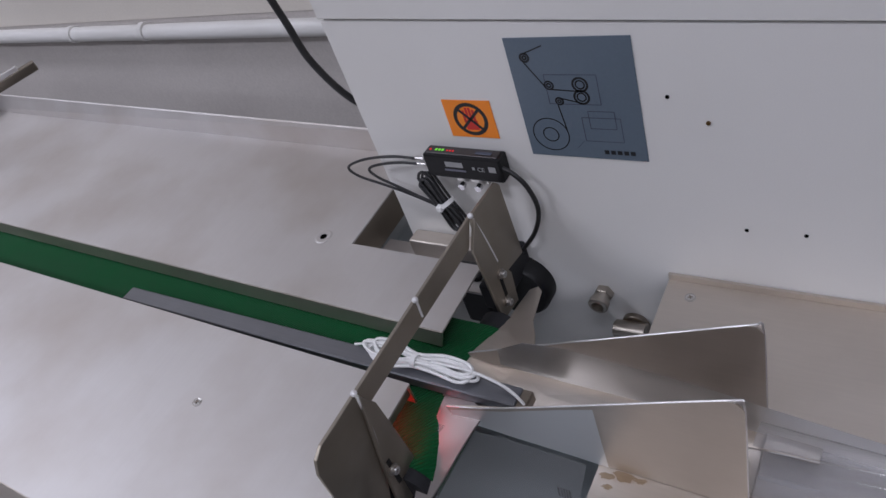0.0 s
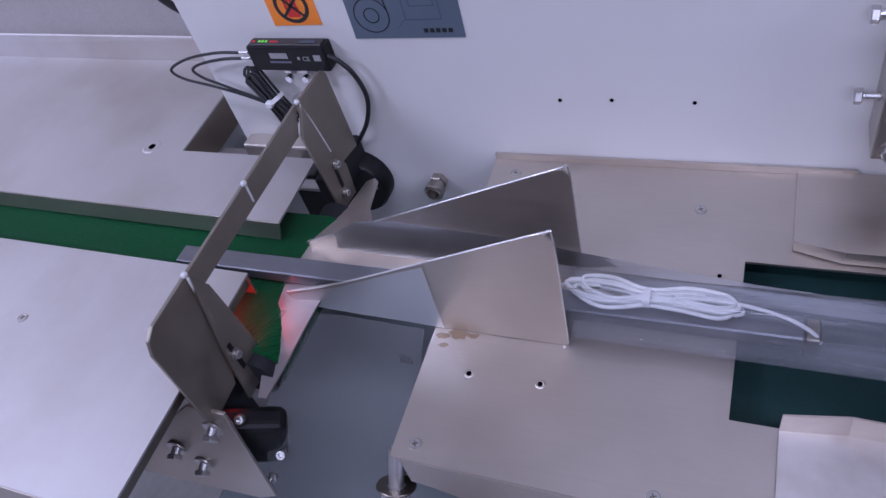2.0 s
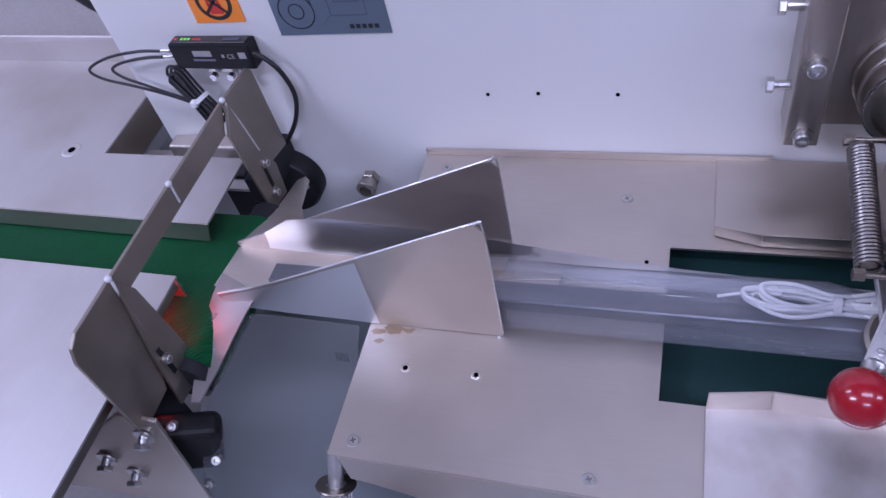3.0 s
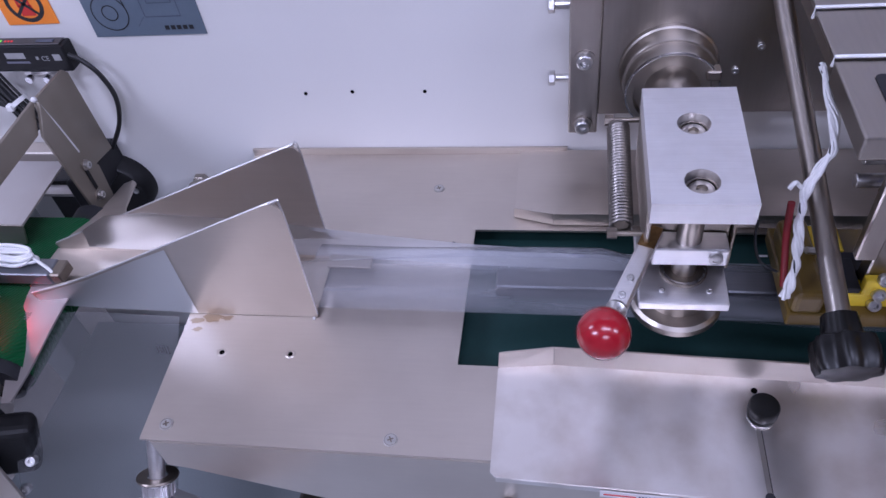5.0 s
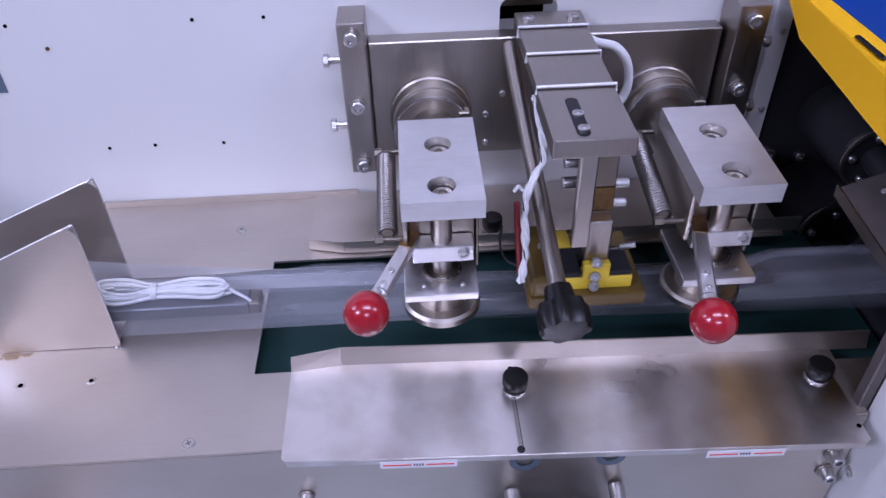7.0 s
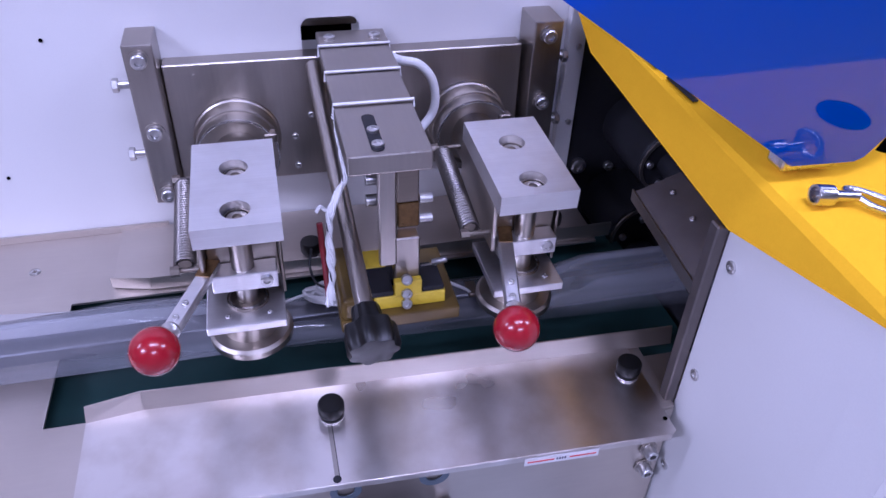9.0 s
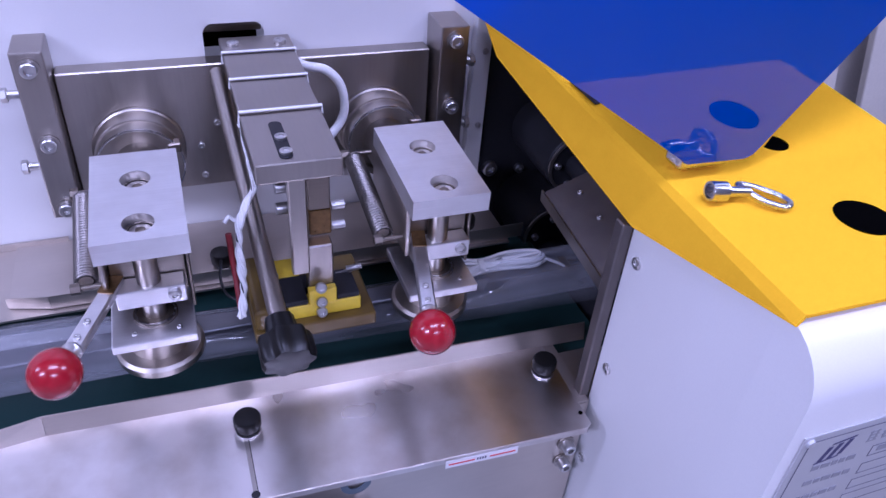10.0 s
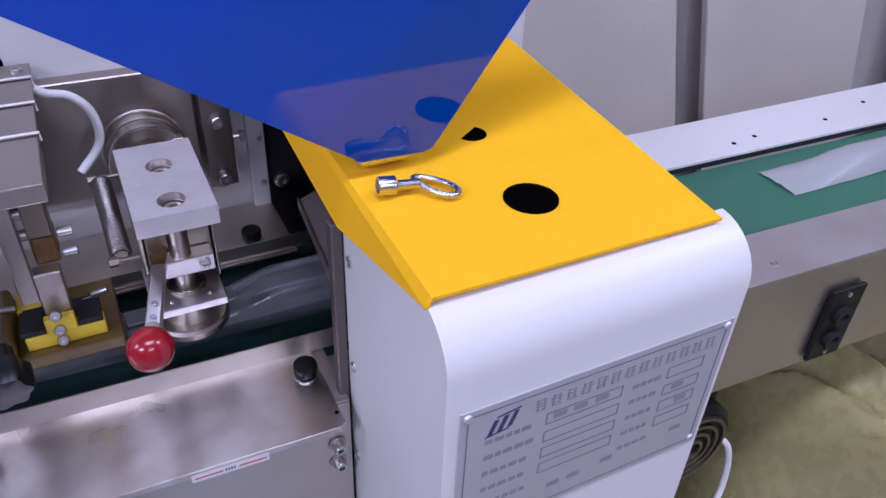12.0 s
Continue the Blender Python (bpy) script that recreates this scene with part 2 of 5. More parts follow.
def B():
    return bmesh.new()


def box(bm, x0, x1, y0, y1, z0, z1, bev=0.0, seg=2, m=None):
    r = bmesh.ops.create_cube(bm, size=1)
    vs = r["verts"]
    for v in vs:
        v.co = Vector(((x0 + x1) / 2 + v.co.x * (x1 - x0), (y0 + y1) / 2 + v.co.y * (y1 - y0), (z0 + z1) / 2 + v.co.z * (z1 - z0)))
        if m:
            v.co = m @ v.co
    if bev:
        es = list({e for v in vs for e in v.link_edges})
        bmesh.ops.bevel(bm, geom=es, offset=bev, segments=seg, affect="EDGES", profile=0.5)
    return bm


def lathe(bm, profile, p0, p1, n=32):
    """Turns a profile of (radius, distance) about the line from p0 towards p1."""
    p0, p1 = Vector(p0), Vector(p1)
    q = (p1 - p0).to_track_quat("Z", "Y").to_matrix()
    rings = []
    for r, h in profile:
        if r < 1e-6:
            rings.append([bm.verts.new(p0 + q @ Vector((0, 0, h)))])
        else:
            rings.append([bm.verts.new(p0 + q @ Vector((r * math.cos(a), r * math.sin(a), h))) for a in (2 * math.pi * i / n for i in range(n))])
    for a, b in zip(rings, rings[1:]):
        for i in range(n):
            j = (i + 1) % n
            if len(a) == 1 and len(b) == 1:
                break
            if len(a) == 1:
                bm.faces.new((a[0], b[i], b[j]))
            elif len(b) == 1:
                bm.faces.new((a[i], a[j], b[0]))
            else:
                bm.faces.new((a[i], a[j], b[j], b[i]))
    return bm


def cyl(bm, p0, p1, r, n=24, bev=0.0):
    h = (Vector(p1) - Vector(p0)).length
    b = min(bev, r * 0.5, h * 0.4)
    prof = [(0, 0), (r - b, 0), (r, b), (r, h - b), (r - b, h), (0, h)] if b else [(0, 0), (r, 0), (r, h), (0, h)]
    return lathe(bm, prof, p0, p1, n)


def ring(bm, p0, p1, r0, r1, n=32):
    h = (Vector(p1) - Vector(p0)).length
    return lathe(bm, [(r0, 0), (r1, 0), (r1, h), (r0, h), (r0, 0)], p0, p1, n)


def ball(bm, c, r, n=32):
    k = n // 2
    return lathe(bm, [(r * math.sin(math.pi * i / k), -r * math.cos(math.pi * i / k)) for i in range(k + 1)], c, Vector(c) + Vector((0, 0, 1)), n)


def smooth_path(pts, steps=6):
    p = [Vector(a) for a in pts]
    p = [2 * p[0] - p[1]] + p + [2 * p[-1] - p[-2]]
    out = []
    for i in range(1, len(p) - 2):
        for s in range(steps):
            t = s / steps
            a, b, c, d = p[i - 1:i + 3]
            out.append(0.5 * (2 * b + (c - a) * t + (2 * a - 5 * b + 4 * c - d) * t * t + (3 * b - a - 3 * c + d) * t ** 3))
    return out + [p[-2]]


def tube(bm, pts, r, n=8, steps=6):
    path = smooth_path(pts, steps) if steps > 1 else [Vector(a) for a in pts]
    side, rings = None, []
    for i, p in enumerate(path):
        d = (path[min(i + 1, len(path) - 1)] - path[max(i - 1, 0)]).normalized()
        side = d.orthogonal().normalized() if side is None else (side - d * side.dot(d)).normalized()
        up = d.cross(side)
        rings.append([bm.verts.new(p + r * (math.cos(a) * side + math.sin(a) * up)) for a in (2 * math.pi * k / n for k in range(n))])
    for a, b in zip(rings, rings[1:]):
        for k in range(n):
            bm.faces.new((a[k], a[(k + 1) % n], b[(k + 1) % n], b[k]))
    bm.faces.new(rings[0])
    bm.faces.new(rings[-1][::-1])
    return bm


def sheet(bm, pts, thick, bev=0.0):
    """A flat plate: a polygon in space, thickened by the vector thick."""
    a = [bm.verts.new(Vector(p)) for p in pts]
    b = [bm.verts.new(Vector(p) + Vector(thick)) for p in pts]
    n = len(pts)
    faces = [bm.faces.new(a), bm.faces.new(b[::-1])]
    for i in range(n):
        faces.append(bm.faces.new((a[i], a[(i + 1) % n], b[(i + 1) % n], b[i])))
    if bev:
        bmesh.ops.bevel(bm, geom=list({e for f in faces for e in f.edges}), offset=bev, segments=1, affect="EDGES")
    return bm


def rounded(x0, x1, z0, z1, r, n=5):
    out = []
    for cx, cz, a0 in ((x1 - r, z1 - r, 0), (x0 + r, z1 - r, 90), (x0 + r, z0 + r, 180), (x1 - r, z0 + r, 270)):
        out += [(cx + r * math.cos(radians(a0 + 90 * i / n)), cz + r * math.sin(radians(a0 + 90 * i / n))) for i in range(n + 1)]
    return out


def cap_screw(parent, at, way, r, h, name="screw", washer=0.0, group=""):
    """A socket-head cap screw with its head towards way."""
    at, way = Vector(at), Vector(way).normalized()
    bm = B()
    if washer:
        part("washer", ring(B(), at, at + way * 0.0015, 0.0, washer, 20), MIDSTEEL, parent)
    p = at + way * (0.0015 if washer else 0)
    lathe(bm, [(0, 0), (r, 0), (r, h * 0.85), (r * 0.86, h), (r * 0.52, h), (r * 0.48, h * 0.45), (0, h * 0.45)], p, p + way, 16)
    return part(name, bm, ZINC, parent, smooth=40)


def flat_screw(parent, x, y, z, r=0.0043):
    """A countersunk screw in a dished plate, with a cross recess."""
    bm = B()
    lathe(bm, [(r * 1.15, -0.0002), (r * 1.1, 0.0006), (r * 0.75, 0.0004), (r * 0.7, 0.0007), (0, 0.0008)], (x, y, z), (x, y, z + 1), 18)
    sc = part("screw", bm, ZINC, parent, smooth=40)
    part("rim", ring(B(), (x, y, z), (x, y, z + 0.00075), r * 0.9, r * 1.02, 20), MIDSTEEL, sc)
    bm = B()
    for a in (25, 115):
        box(bm, -r * 0.48, r * 0.48, -r * 0.11, r * 0.11, 0.0007, 0.0011 + a * 0.000001, m=pose(x, y, z, 0, 0, a))
    part("cross_recess", bm, DARKSTEEL, sc)
    return sc


def dark_hole(parent, at, way, r, name="screw_hole"):
    at, way = Vector(at), Vector(way)
    return part(name, cyl(B(), at - way * 0.002, at + way * 0.0006, r, 14), VOID, parent)


def hex_bolt(parent, p0, p1, r, head, name="bolt"):
    p0, p1 = Vector(p0), Vector(p1)
    d = (p1 - p0).normalized()
    bm = cyl(B(), p0, p1, r, 12)
    cyl(bm, p1, p1 + d * head, r * 1.75, 6, 0.0006)
    return part(name, bm, ZINC, parent)


def spring(parent, p0, p1, r, wire, turns, material):
    p0, p1 = Vector(p0), Vector(p1)
    q = (p1 - p0).to_track_quat("Z", "Y").to_matrix()
    h = (p1 - p0).length
    k = turns * 10
    pts = [p0 + q @ Vector((r * math.cos(2 * math.pi * i / 10), r * math.sin(2 * math.pi * i / 10), h * i / k)) for i in range(k + 1)]
    return part("spring", tube(B(), pts, wire, 5, 1), material, parent, smooth=60)

# ---- the room ----
solo("floor", box(B(), -5, 6, -4, 0.95, -0.1, 0), CONCRETE, "grey concrete workshop floor", "floor", "structure")
solo("wall_north", box(B(), -5, 6, 0.95, 1.1, 0.815, 3.0), WALL, "off-white painted workshop wall", "wall", "structure")
solo("wall_north_lower", box(B(), -5, 6, 0.952, 1.1, 0, 0.815), WAINSCOT, "grey painted lower wall", "wall", "structure")
solo("wall_south", box(B(), -5, 6, -4.1, -4, 0, 3.0), CONCRETE, "grey painted workshop wall", "wall", "structure")
solo("wall_west", box(B(), -5.1, -5, -4, 1.1, 0, 3.0), CONCRETE, "off-white painted workshop wall", "wall", "structure")
solo("wall_east", box(B(), 6, 6.1, -4, 1.1, 0, 3.0), CONCRETE, "off-white painted workshop wall", "wall", "structure")
solo("ceiling", box(B(), -5.1, 6.1, -4.1, 1.1, 3.0, 3.1), CONCRETE, "grey workshop ceiling", "ceiling", "structure")
for lx, ly, lw in LAMPS:
    lampcase = thing("ceiling_light", (lx, ly, 2.78), "white recessed ceiling light panel", "light", "ceiling lights")
    part("frame", box(B(), lx - 0.64, lx + 0.64, ly - 0.18, ly + 0.18, 2.77, 3.0, 0.01), WHITE, lampcase)
    part("diffuser", box(B(), lx - 0.6, lx + 0.6, ly - 0.14, ly + 0.14, 2.75, 2.769), TUBE, lampcase)

pipe = thing("wall_pipe", (-2, 0.93, 0.8), "white plastic conduit clipped along the wall", "pipe")
part("tube", cyl(B(), (-4.9, 0.93, 0.815), (-0.6, 0.93, 0.79), 0.017, 16), WHITE, pipe, smooth=40)
for px in (-1.72, -1.45):
    part("clip", ring(B(), (px, 0.93, 0.797), (px + 0.015, 0.93, 0.797), 0.0, 0.02, 16), WHITE, pipe, smooth=40)

# boards that lean on the wall beyond the outfeed
for bx, bw, bl in ((1.14, 0.50, "tall off-white board leaning on the wall"), (1.72, 0.49, "tall off-white board leaning on the wall"), (2.4, 0.5, "tall off-white board leaning on the wall")):
    solo("leaning_board", sheet(B(), [(bx, 0.86, 0), (bx + bw, 0.86, 0), (bx + bw - 0.45, 0.93, 1.9), (bx - 0.45, 0.93, 1.9)], (0, 0.018, 0), 0.002), WALL, bl, "board", group="leaning boards")

# ---- machine cabinet ----
PY = 0.45
cabinet = thing("machine_cabinet", (0.04, 0.65, 0), "white painted sheet-metal machine cabinet with drilled holes", "machine")
bm = B()
gx, gz = (-0.44, 0.260, 0.309, 0.512), (0.02, 0.95, 0.9905, 1.012)
grid = [[bm.verts.new((x, PY, z)) for z in gz] for x in gx]
for i in range(3):
    for j in range(3):
        if (i, j) != (1, 1):
            bm.faces.new((grid[i][j], grid[i + 1][j], grid[i + 1][j + 1], grid[i][j + 1]))
grid[0][3].co.z, grid[1][3].co.z, grid[2][3].co.z, grid[3][3].co.z = 1.0545, 1.0265, 1.0245, 1.016
walls = bmesh.ops.extrude_face_region(bm, geom=list(bm.faces))
bmesh.ops.translate(bm, verts=[v for v in walls["geom"] if isinstance(v, bmesh.types.BMVert)], vec=(0, 0.004, 0))
part("front_panel", bm, WHITE, cabinet)
for wx, sg in ((0.26, 1), (0.309, -1)):
    arc = [(wx, PY + 0.0005, 0.9905)] + [(wx + sg * 0.009 * (1 - math.sin(a)), PY + 0.0005, 0.9905 - 0.009 * (1 - math.cos(a))) for a in (math.pi / 2 * i / 6 for i in range(7))]
    part("window_corner", sheet(B(), arc, (0, 0.003, 0)), WHITE, cabinet)
part("upper_panel", sheet(B(), [(-0.442, PY - 0.001, 1.057), (0.512, PY - 0.001, 1.0185), (0.512, PY - 0.001, 1.6), (-0.442, PY - 0.001, 1.6)], (0, 0.004, 0), 0.0008), WHITE, cabinet)
part("side_panel", box(B(), -0.44, -0.436, 0.4545, 0.9, 0.02, 1.6), WHITE, cabinet)
part("rear_panel", box(B(), -0.44, 0.512, 0.9, 0.904, 0.02, 1.6), WHITE, cabinet)
part("top_panel", box(B(), -0.44, 0.512, 0.4545, 0.9, 1.6, 1.604), WHITE, cabinet)
part("plinth", box(B(), -0.44, 0.512, 0.456, 0.899, 0, 0.02), DARK, cabinet)
# black sheet stands in for the unlit space behind the window
bm = B()
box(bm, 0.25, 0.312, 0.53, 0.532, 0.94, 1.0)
part("unlit_window_sheet", bm, VOID, cabinet)
part("window_rail", box(B(), 0.25, 0.31, 0.475, 0.485, 0.974, 0.98, 0.001, 1, pose(0, 0, 0)), DARKSTEEL, cabinet)
for hx, hz in ((-0.1, 0.866), (-0.058, 0.867), (0.005, 0.866), (-0.149, 0.986), (0.062, 0.984), (0.003, 0.9845)):
    dark_hole(cabinet, (hx, PY, hz), (0, -1, 0), 0.0016)
part("plug", cyl(B(), (-0.122, PY, 0.965), (-0.122, PY - 0.001, 0.965), 0.0017, 12), BURNT, cabinet, "small brass screw plug")
elbow = thing("pipe_elbow", (-0.205, 0.44, 0.742), "steel pipe elbow stub low on the cabinet", "fitting")
part("tube", cyl(B(), (-0.222, 0.437, 0.730), (-0.19, 0.437, 0.732), 0.009, 20, 0.001), TURNED, elbow, smooth=40)
part("flange", cyl(B(), (-0.205, PY, 0.730), (-0.205, 0.444, 0.730), 0.013, 20, 0.001), DARKSTEEL, elbow, smooth=40)
fitting = thing("pipe_fitting", (-0.244, 0.445, 0.737), "nickel push-in hose fitting on the cabinet", "fitting")
part("nut", cyl(B(), (-0.231, PY, 0.767), (-0.231, 0.442, 0.767), 0.0092, 6, 0.001), TURNED, fitting)
part("collar", lathe(B(), [(0.0072, 0), (0.0072, 0.005), (0.0095, 0.006), (0.0095, 0.012), (0.0085, 0.013), (0.006, 0.0135), (0.005, 0.006), (0, 0.006)], (-0.231, 0.442, 0.767), (-0.231, 0, 0.767), 24), TURNED, fitting, smooth=40)
puck = thing("sensor_mount", (-0.3, 0.44, 0.755), "black round plastic sensor mount on the cabinet", "mount")
part("disc", lathe(B(), [(0, 0), (0.0345, 0), (0.0345, 0.016), (0.032, 0.02), (0.02, 0.021), (0, 0.018)], (-0.317, PY, 0.766), (-0.317, 0, 0.766), 40), BLACK, puck, smooth=40)
cap_screw(puck, (-0.293, 0.4295, 0.770), (0, -1, 0), 0.003, 0.002)
part("housing", box(B(), -0.372, -0.34, 0.41, 0.449, 0.73, 0.80, 0.003), DARK, puck)

poster = thing("threading_poster", (-0.218, PY, 0.98), "blue-grey film threading diagram stuck on the cabinet", "poster")
part("sheet", box(B(), -0.268, -0.169, PY - 0.0008, PY - 0.0002, 0.927, 1.035), BLUEGREY, poster)
YP = PY - 0.0010


def ink_ring(x, z, r, w, material, parent, sx=1.0):
    bm = B()
    n = 36
    a = [bm.verts.new((x + sx * (r + w) * math.cos(2 * math.pi * i / n), YP, z + (r + w) * math.sin(2 * math.pi * i / n))) for i in range(n)]
    b = [bm.verts.new((x + sx * (r - w) * math.cos(2 * math.pi * i / n), YP, z + (r - w) * math.sin(2 * math.pi * i / n))) for i in range(n)]
    for i in range(n):
        bm.faces.new((a[i], a[(i + 1) % n], b[(i + 1) % n], b[i]))
    return part("ink_ring", bm, material, parent)


def ink_line(x0, z0, x1, z1, w, material, parent, y=None):
    d = Vector((x1 - x0, 0, z1 - z0)).normalized() * w
    s = Vector((-d.z, 0, d.x))
    bm = B()
    a, b = Vector((x0, y or YP, z0)), Vector((x1, y or YP, z1))
    bm.faces.new([bm.verts.new(p) for p in (a - s, b - s, b + s, a + s)])
    return part("ink_line", bm, material, parent)


for x, z, r, w in ((-0.2465, 0.9485, 0.0155, 0.0004), (-0.2465, 0.9485, 0.0066, 0.0004), (-0.2535, 1.0185, 0.0035, 0.0007), (-0.2535, 1.0185, 0.0015, 0.0006),
                   (-0.2385, 0.9945, 0.0035, 0.0006), (-0.2385, 0.9945, 0.0016, 0.0005), (-0.2325, 0.9805, 0.0030, 0.0006), (-0.2325, 0.9805, 0.0012, 0.0005),
                   (-0.213, 0.9955, 0.0058, 0.0007), (-0.213, 0.9955, 0.0035, 0.0005), (-0.2135, 0.9845, 0.0058, 0.0007), (-0.2135, 0.9845, 0.0035, 0.0005)):
    ink_ring(x, z, r, w * 1.25, INK, poster)
for x0, z0, x1, z1 in ((-0.2535, 1.022, -0.237, 1.0285), (-0.256, 1.016, -0.241, 0.992), (-0.2385, 0.991, -0.213, 0.9895), (-0.2325, 0.9835, -0.2135, 0.979), (-0.2345, 0.978, -0.2315, 0.9535)):
    ink_line(x0, z0, x1, z1, 0.00055, INK, poster)
for x0, x1, z0, z1, k in ((-0.241, -0.199, 0.978, 1.004, GREYINK), (-0.217, -0.186, 0.944, 0.966, GREYINK), (-0.211, -0.19, 0.956, 0.972, GREYINK)):
    for a in ((x0, z0, x1, z0), (x1, z0, x1, z1), (x1, z1, x0, z1), (x0, z1, x0, z0)):
        ink_line(*a, 0.00035, k, poster)
for i in range(5):
    x = -0.2035 + i * 0.0053
    part("print_bar", box(B(), x, x + 0.0038, YP - 0.0001, YP, 0.932, 0.9358), INK, poster)
ink_line(-0.2185, 0.944, -0.226, 0.936, 0.0002, GREYINK, poster)

sticker = thing("warning_sticker", (-0.319, PY, 0.96), "orange no-touching warning sticker with black ring", "sticker")
part("sheet", box(B(), -0.343, -0.296, PY - 0.0008, PY - 0.0002, 0.941, 0.9785), ORANGE, sticker)
ink_ring(-0.319, 0.9597, 0.0148, 0.0018, INK, sticker)
bm = B()
YP2 = YP - 0.0001
for px, w, h0, h1 in ((-0.3245, 0.0012, 0.957, 0.9685), (-0.3212, 0.0012, 0.957, 0.9715), (-0.318, 0.0012, 0.957, 0.9715), (-0.3148, 0.0012, 0.957, 0.9695), (-0.319, 0.0062, 0.949, 0.9585)):
    box(bm, px - w, px + w, YP2, YP2 + 0.00012, h0, h1)
part("pictogram", bm, REDINK, sticker)
for a in ((-0.3295, 0.9702, -0.3085, 0.9492), (-0.3295, 0.9492, -0.3085, 0.9702)):
    ink_line(*a, 0.0013, INK, sticker, YP - 0.0003)

# ---- infeed table ----
infeed = thing("infeed_table", (-0.9, 0.3, 0), "stainless steel infeed tray table with folded edges", "table")
ZI = 0.837
bm = B()
sheet(bm, [(-1.8, 0.343, ZI), (-0.316, 0.315, ZI), (-0.318, 0.395, ZI), (-0.472, 0.396, ZI), (-0.478, 0.542, ZI), (-1.8, 0.587, ZI)], (0, 0, -0.002))
part("back_plate", bm, TRAY, infeed)
part("back_plate_fold", sheet(B(), [(-1.8, 0.3425, ZI - 0.001), (-0.316, 0.3145, ZI - 0.001), (-0.325, 0.316, ZI - 0.024), (-1.8, 0.344, ZI - 0.024)], (0, 0.002, 0)), STEEL, infeed)
part("rear_lip", sheet(B(), [(-1.8, 0.5875, ZI - 0.001), (-0.4425, 0.541, ZI - 0.001), (-0.4425, 0.5425, ZI + 0.029), (-1.8, 0.601, ZI + 0.029)], (0, 0.002, 0.001)), TRAY, infeed)
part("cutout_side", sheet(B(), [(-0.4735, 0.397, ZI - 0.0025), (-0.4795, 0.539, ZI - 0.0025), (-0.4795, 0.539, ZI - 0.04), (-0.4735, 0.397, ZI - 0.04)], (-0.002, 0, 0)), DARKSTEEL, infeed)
part("cutout_floor", box(B(), -0.474, -0.33, 0.397, 0.448, ZI - 0.045, ZI - 0.042), TRAY, infeed)
part("cutout_step", box(B(), -0.43, -0.345, 0.43, 0.4485, ZI - 0.0415, ZI - 0.02, 0.002), STEEL, infeed)
part("front_plate", sheet(B(), [(-1.8, 0.279, ZI), (-0.316, 0.259, ZI), (-0.310, 0.055, ZI), (-1.8, 0.055, ZI)], (0, 0, -0.002)), TRAY, infeed)
part("front_plate_fold", box(B(), -1.8, -0.312, 0.0545, 0.0565, 0.70, ZI - 0.0025), STEEL, infeed)
part("front_inner_fold", sheet(B(), [(-1.8, 0.2785, ZI - 0.0025), (-0.317, 0.2585, ZI - 0.0025), (-0.317, 0.2585, ZI - 0.024), (-1.8, 0.2785, ZI - 0.024)], (0, -0.002, 0)), STEEL, infeed)
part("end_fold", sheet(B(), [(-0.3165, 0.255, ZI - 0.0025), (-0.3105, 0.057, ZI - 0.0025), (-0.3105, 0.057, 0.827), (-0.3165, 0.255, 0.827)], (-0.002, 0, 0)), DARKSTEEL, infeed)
part("underframe", box(B(), -1.75, -0.50, 0.07, 0.54, 0.62, 0.76, 0.004), GREYPAINT, infeed)
for lx, ly in ((-1.7, 0.1), (-1.7, 0.5), (-0.6, 0.1), (-0.6, 0.5)):
    part("leg", box(B(), lx - 0.025, lx + 0.025, ly - 0.025, ly + 0.025, 0, 0.62, 0.004), GREYPAINT, infeed)
flat_screw(infeed, -0.502, 0.184, ZI)
flat_screw(infeed, -0.9, 0.16, ZI)
dark_hole(infeed, (-0.513, 0.399, ZI), (0, 0, 1), 0.0038)
part("dimple", lathe(B(), [(0.0042, 0.0004), (0.0085, 0.0006), (0.0105, 0.0)], (-0.513, 0.399, ZI), (-0.513, 0.399, 2), 20), TRAY, infeed)

greenbelt = thing("infeed_belt", (-0.9, 0.3, 0.8), "green ribbed conveyor belt under the infeed slot", "belt")
bm = B()
prof = [(-1.8, 0.809)] + [(-0.297 + 0.022 * math.sin(a), 0.787 + 0.022 * math.cos(a)) for a in (math.pi * i / 10 for i in range(11))] + [(-1.8, 0.765)]
a = [bm.verts.new((x, 0.205, z)) for x, z in prof]
b = [bm.verts.new((x, 0.352, z)) for x, z in prof]
for i in range(len(prof) - 1):
    bm.faces.new((a[i], a[i + 1], b[i + 1], b[i]))
part("belt", bm, GREENBELT, greenbelt, smooth=50)
part("end_roller", cyl(B(), (-0.297, 0.195, 0.787), (-0.297, 0.37, 0.787), 0.0205, 24), DARK, greenbelt, smooth=40)
part("bed", box(B(), -1.8, -0.33, 0.24, 0.347, 0.768, 0.806), DARK, greenbelt)
part("sensor_beam", box(B(), -0.344, -0.322, 0.2255, 0.2435, 0.8265, 0.828), LASER, greenbelt, "red sensor light under the tray")

pusher = thing("product_stop", (-1.5, 0.66, 0.86), "grey metal pusher bars at the tray end", "bracket")
for k in range(3):
    part("bar", box(B(), -0.09, 0.09, -0.009, 0.009, -0.008, 0.008, 0.001, 1, pose(-1.445 - 0.035 * k, 0.585 - 0.02 * k, 0.874 - 0.005 * k, 0, -4, 62)), DARKSTEEL, pusher)
for k in range(2):
    part("rail", box(B(), -0.10, 0.075, -0.004, 0.004, -0.005, 0.005, 0.001, 1, pose(-1.452 - 0.036 * k, 0.572 - 0.02 * k, 0.884 - 0.004 * k, 0, -4, 62)), ALU, pusher, "bright edge rail")
# dark box added for the shadow that lies on the tray here
part("tray_shadow", box(B(), -1.66, -1.47, 0.40, 0.575, 0.8375, 0.86, 0.004), DARK, pusher)

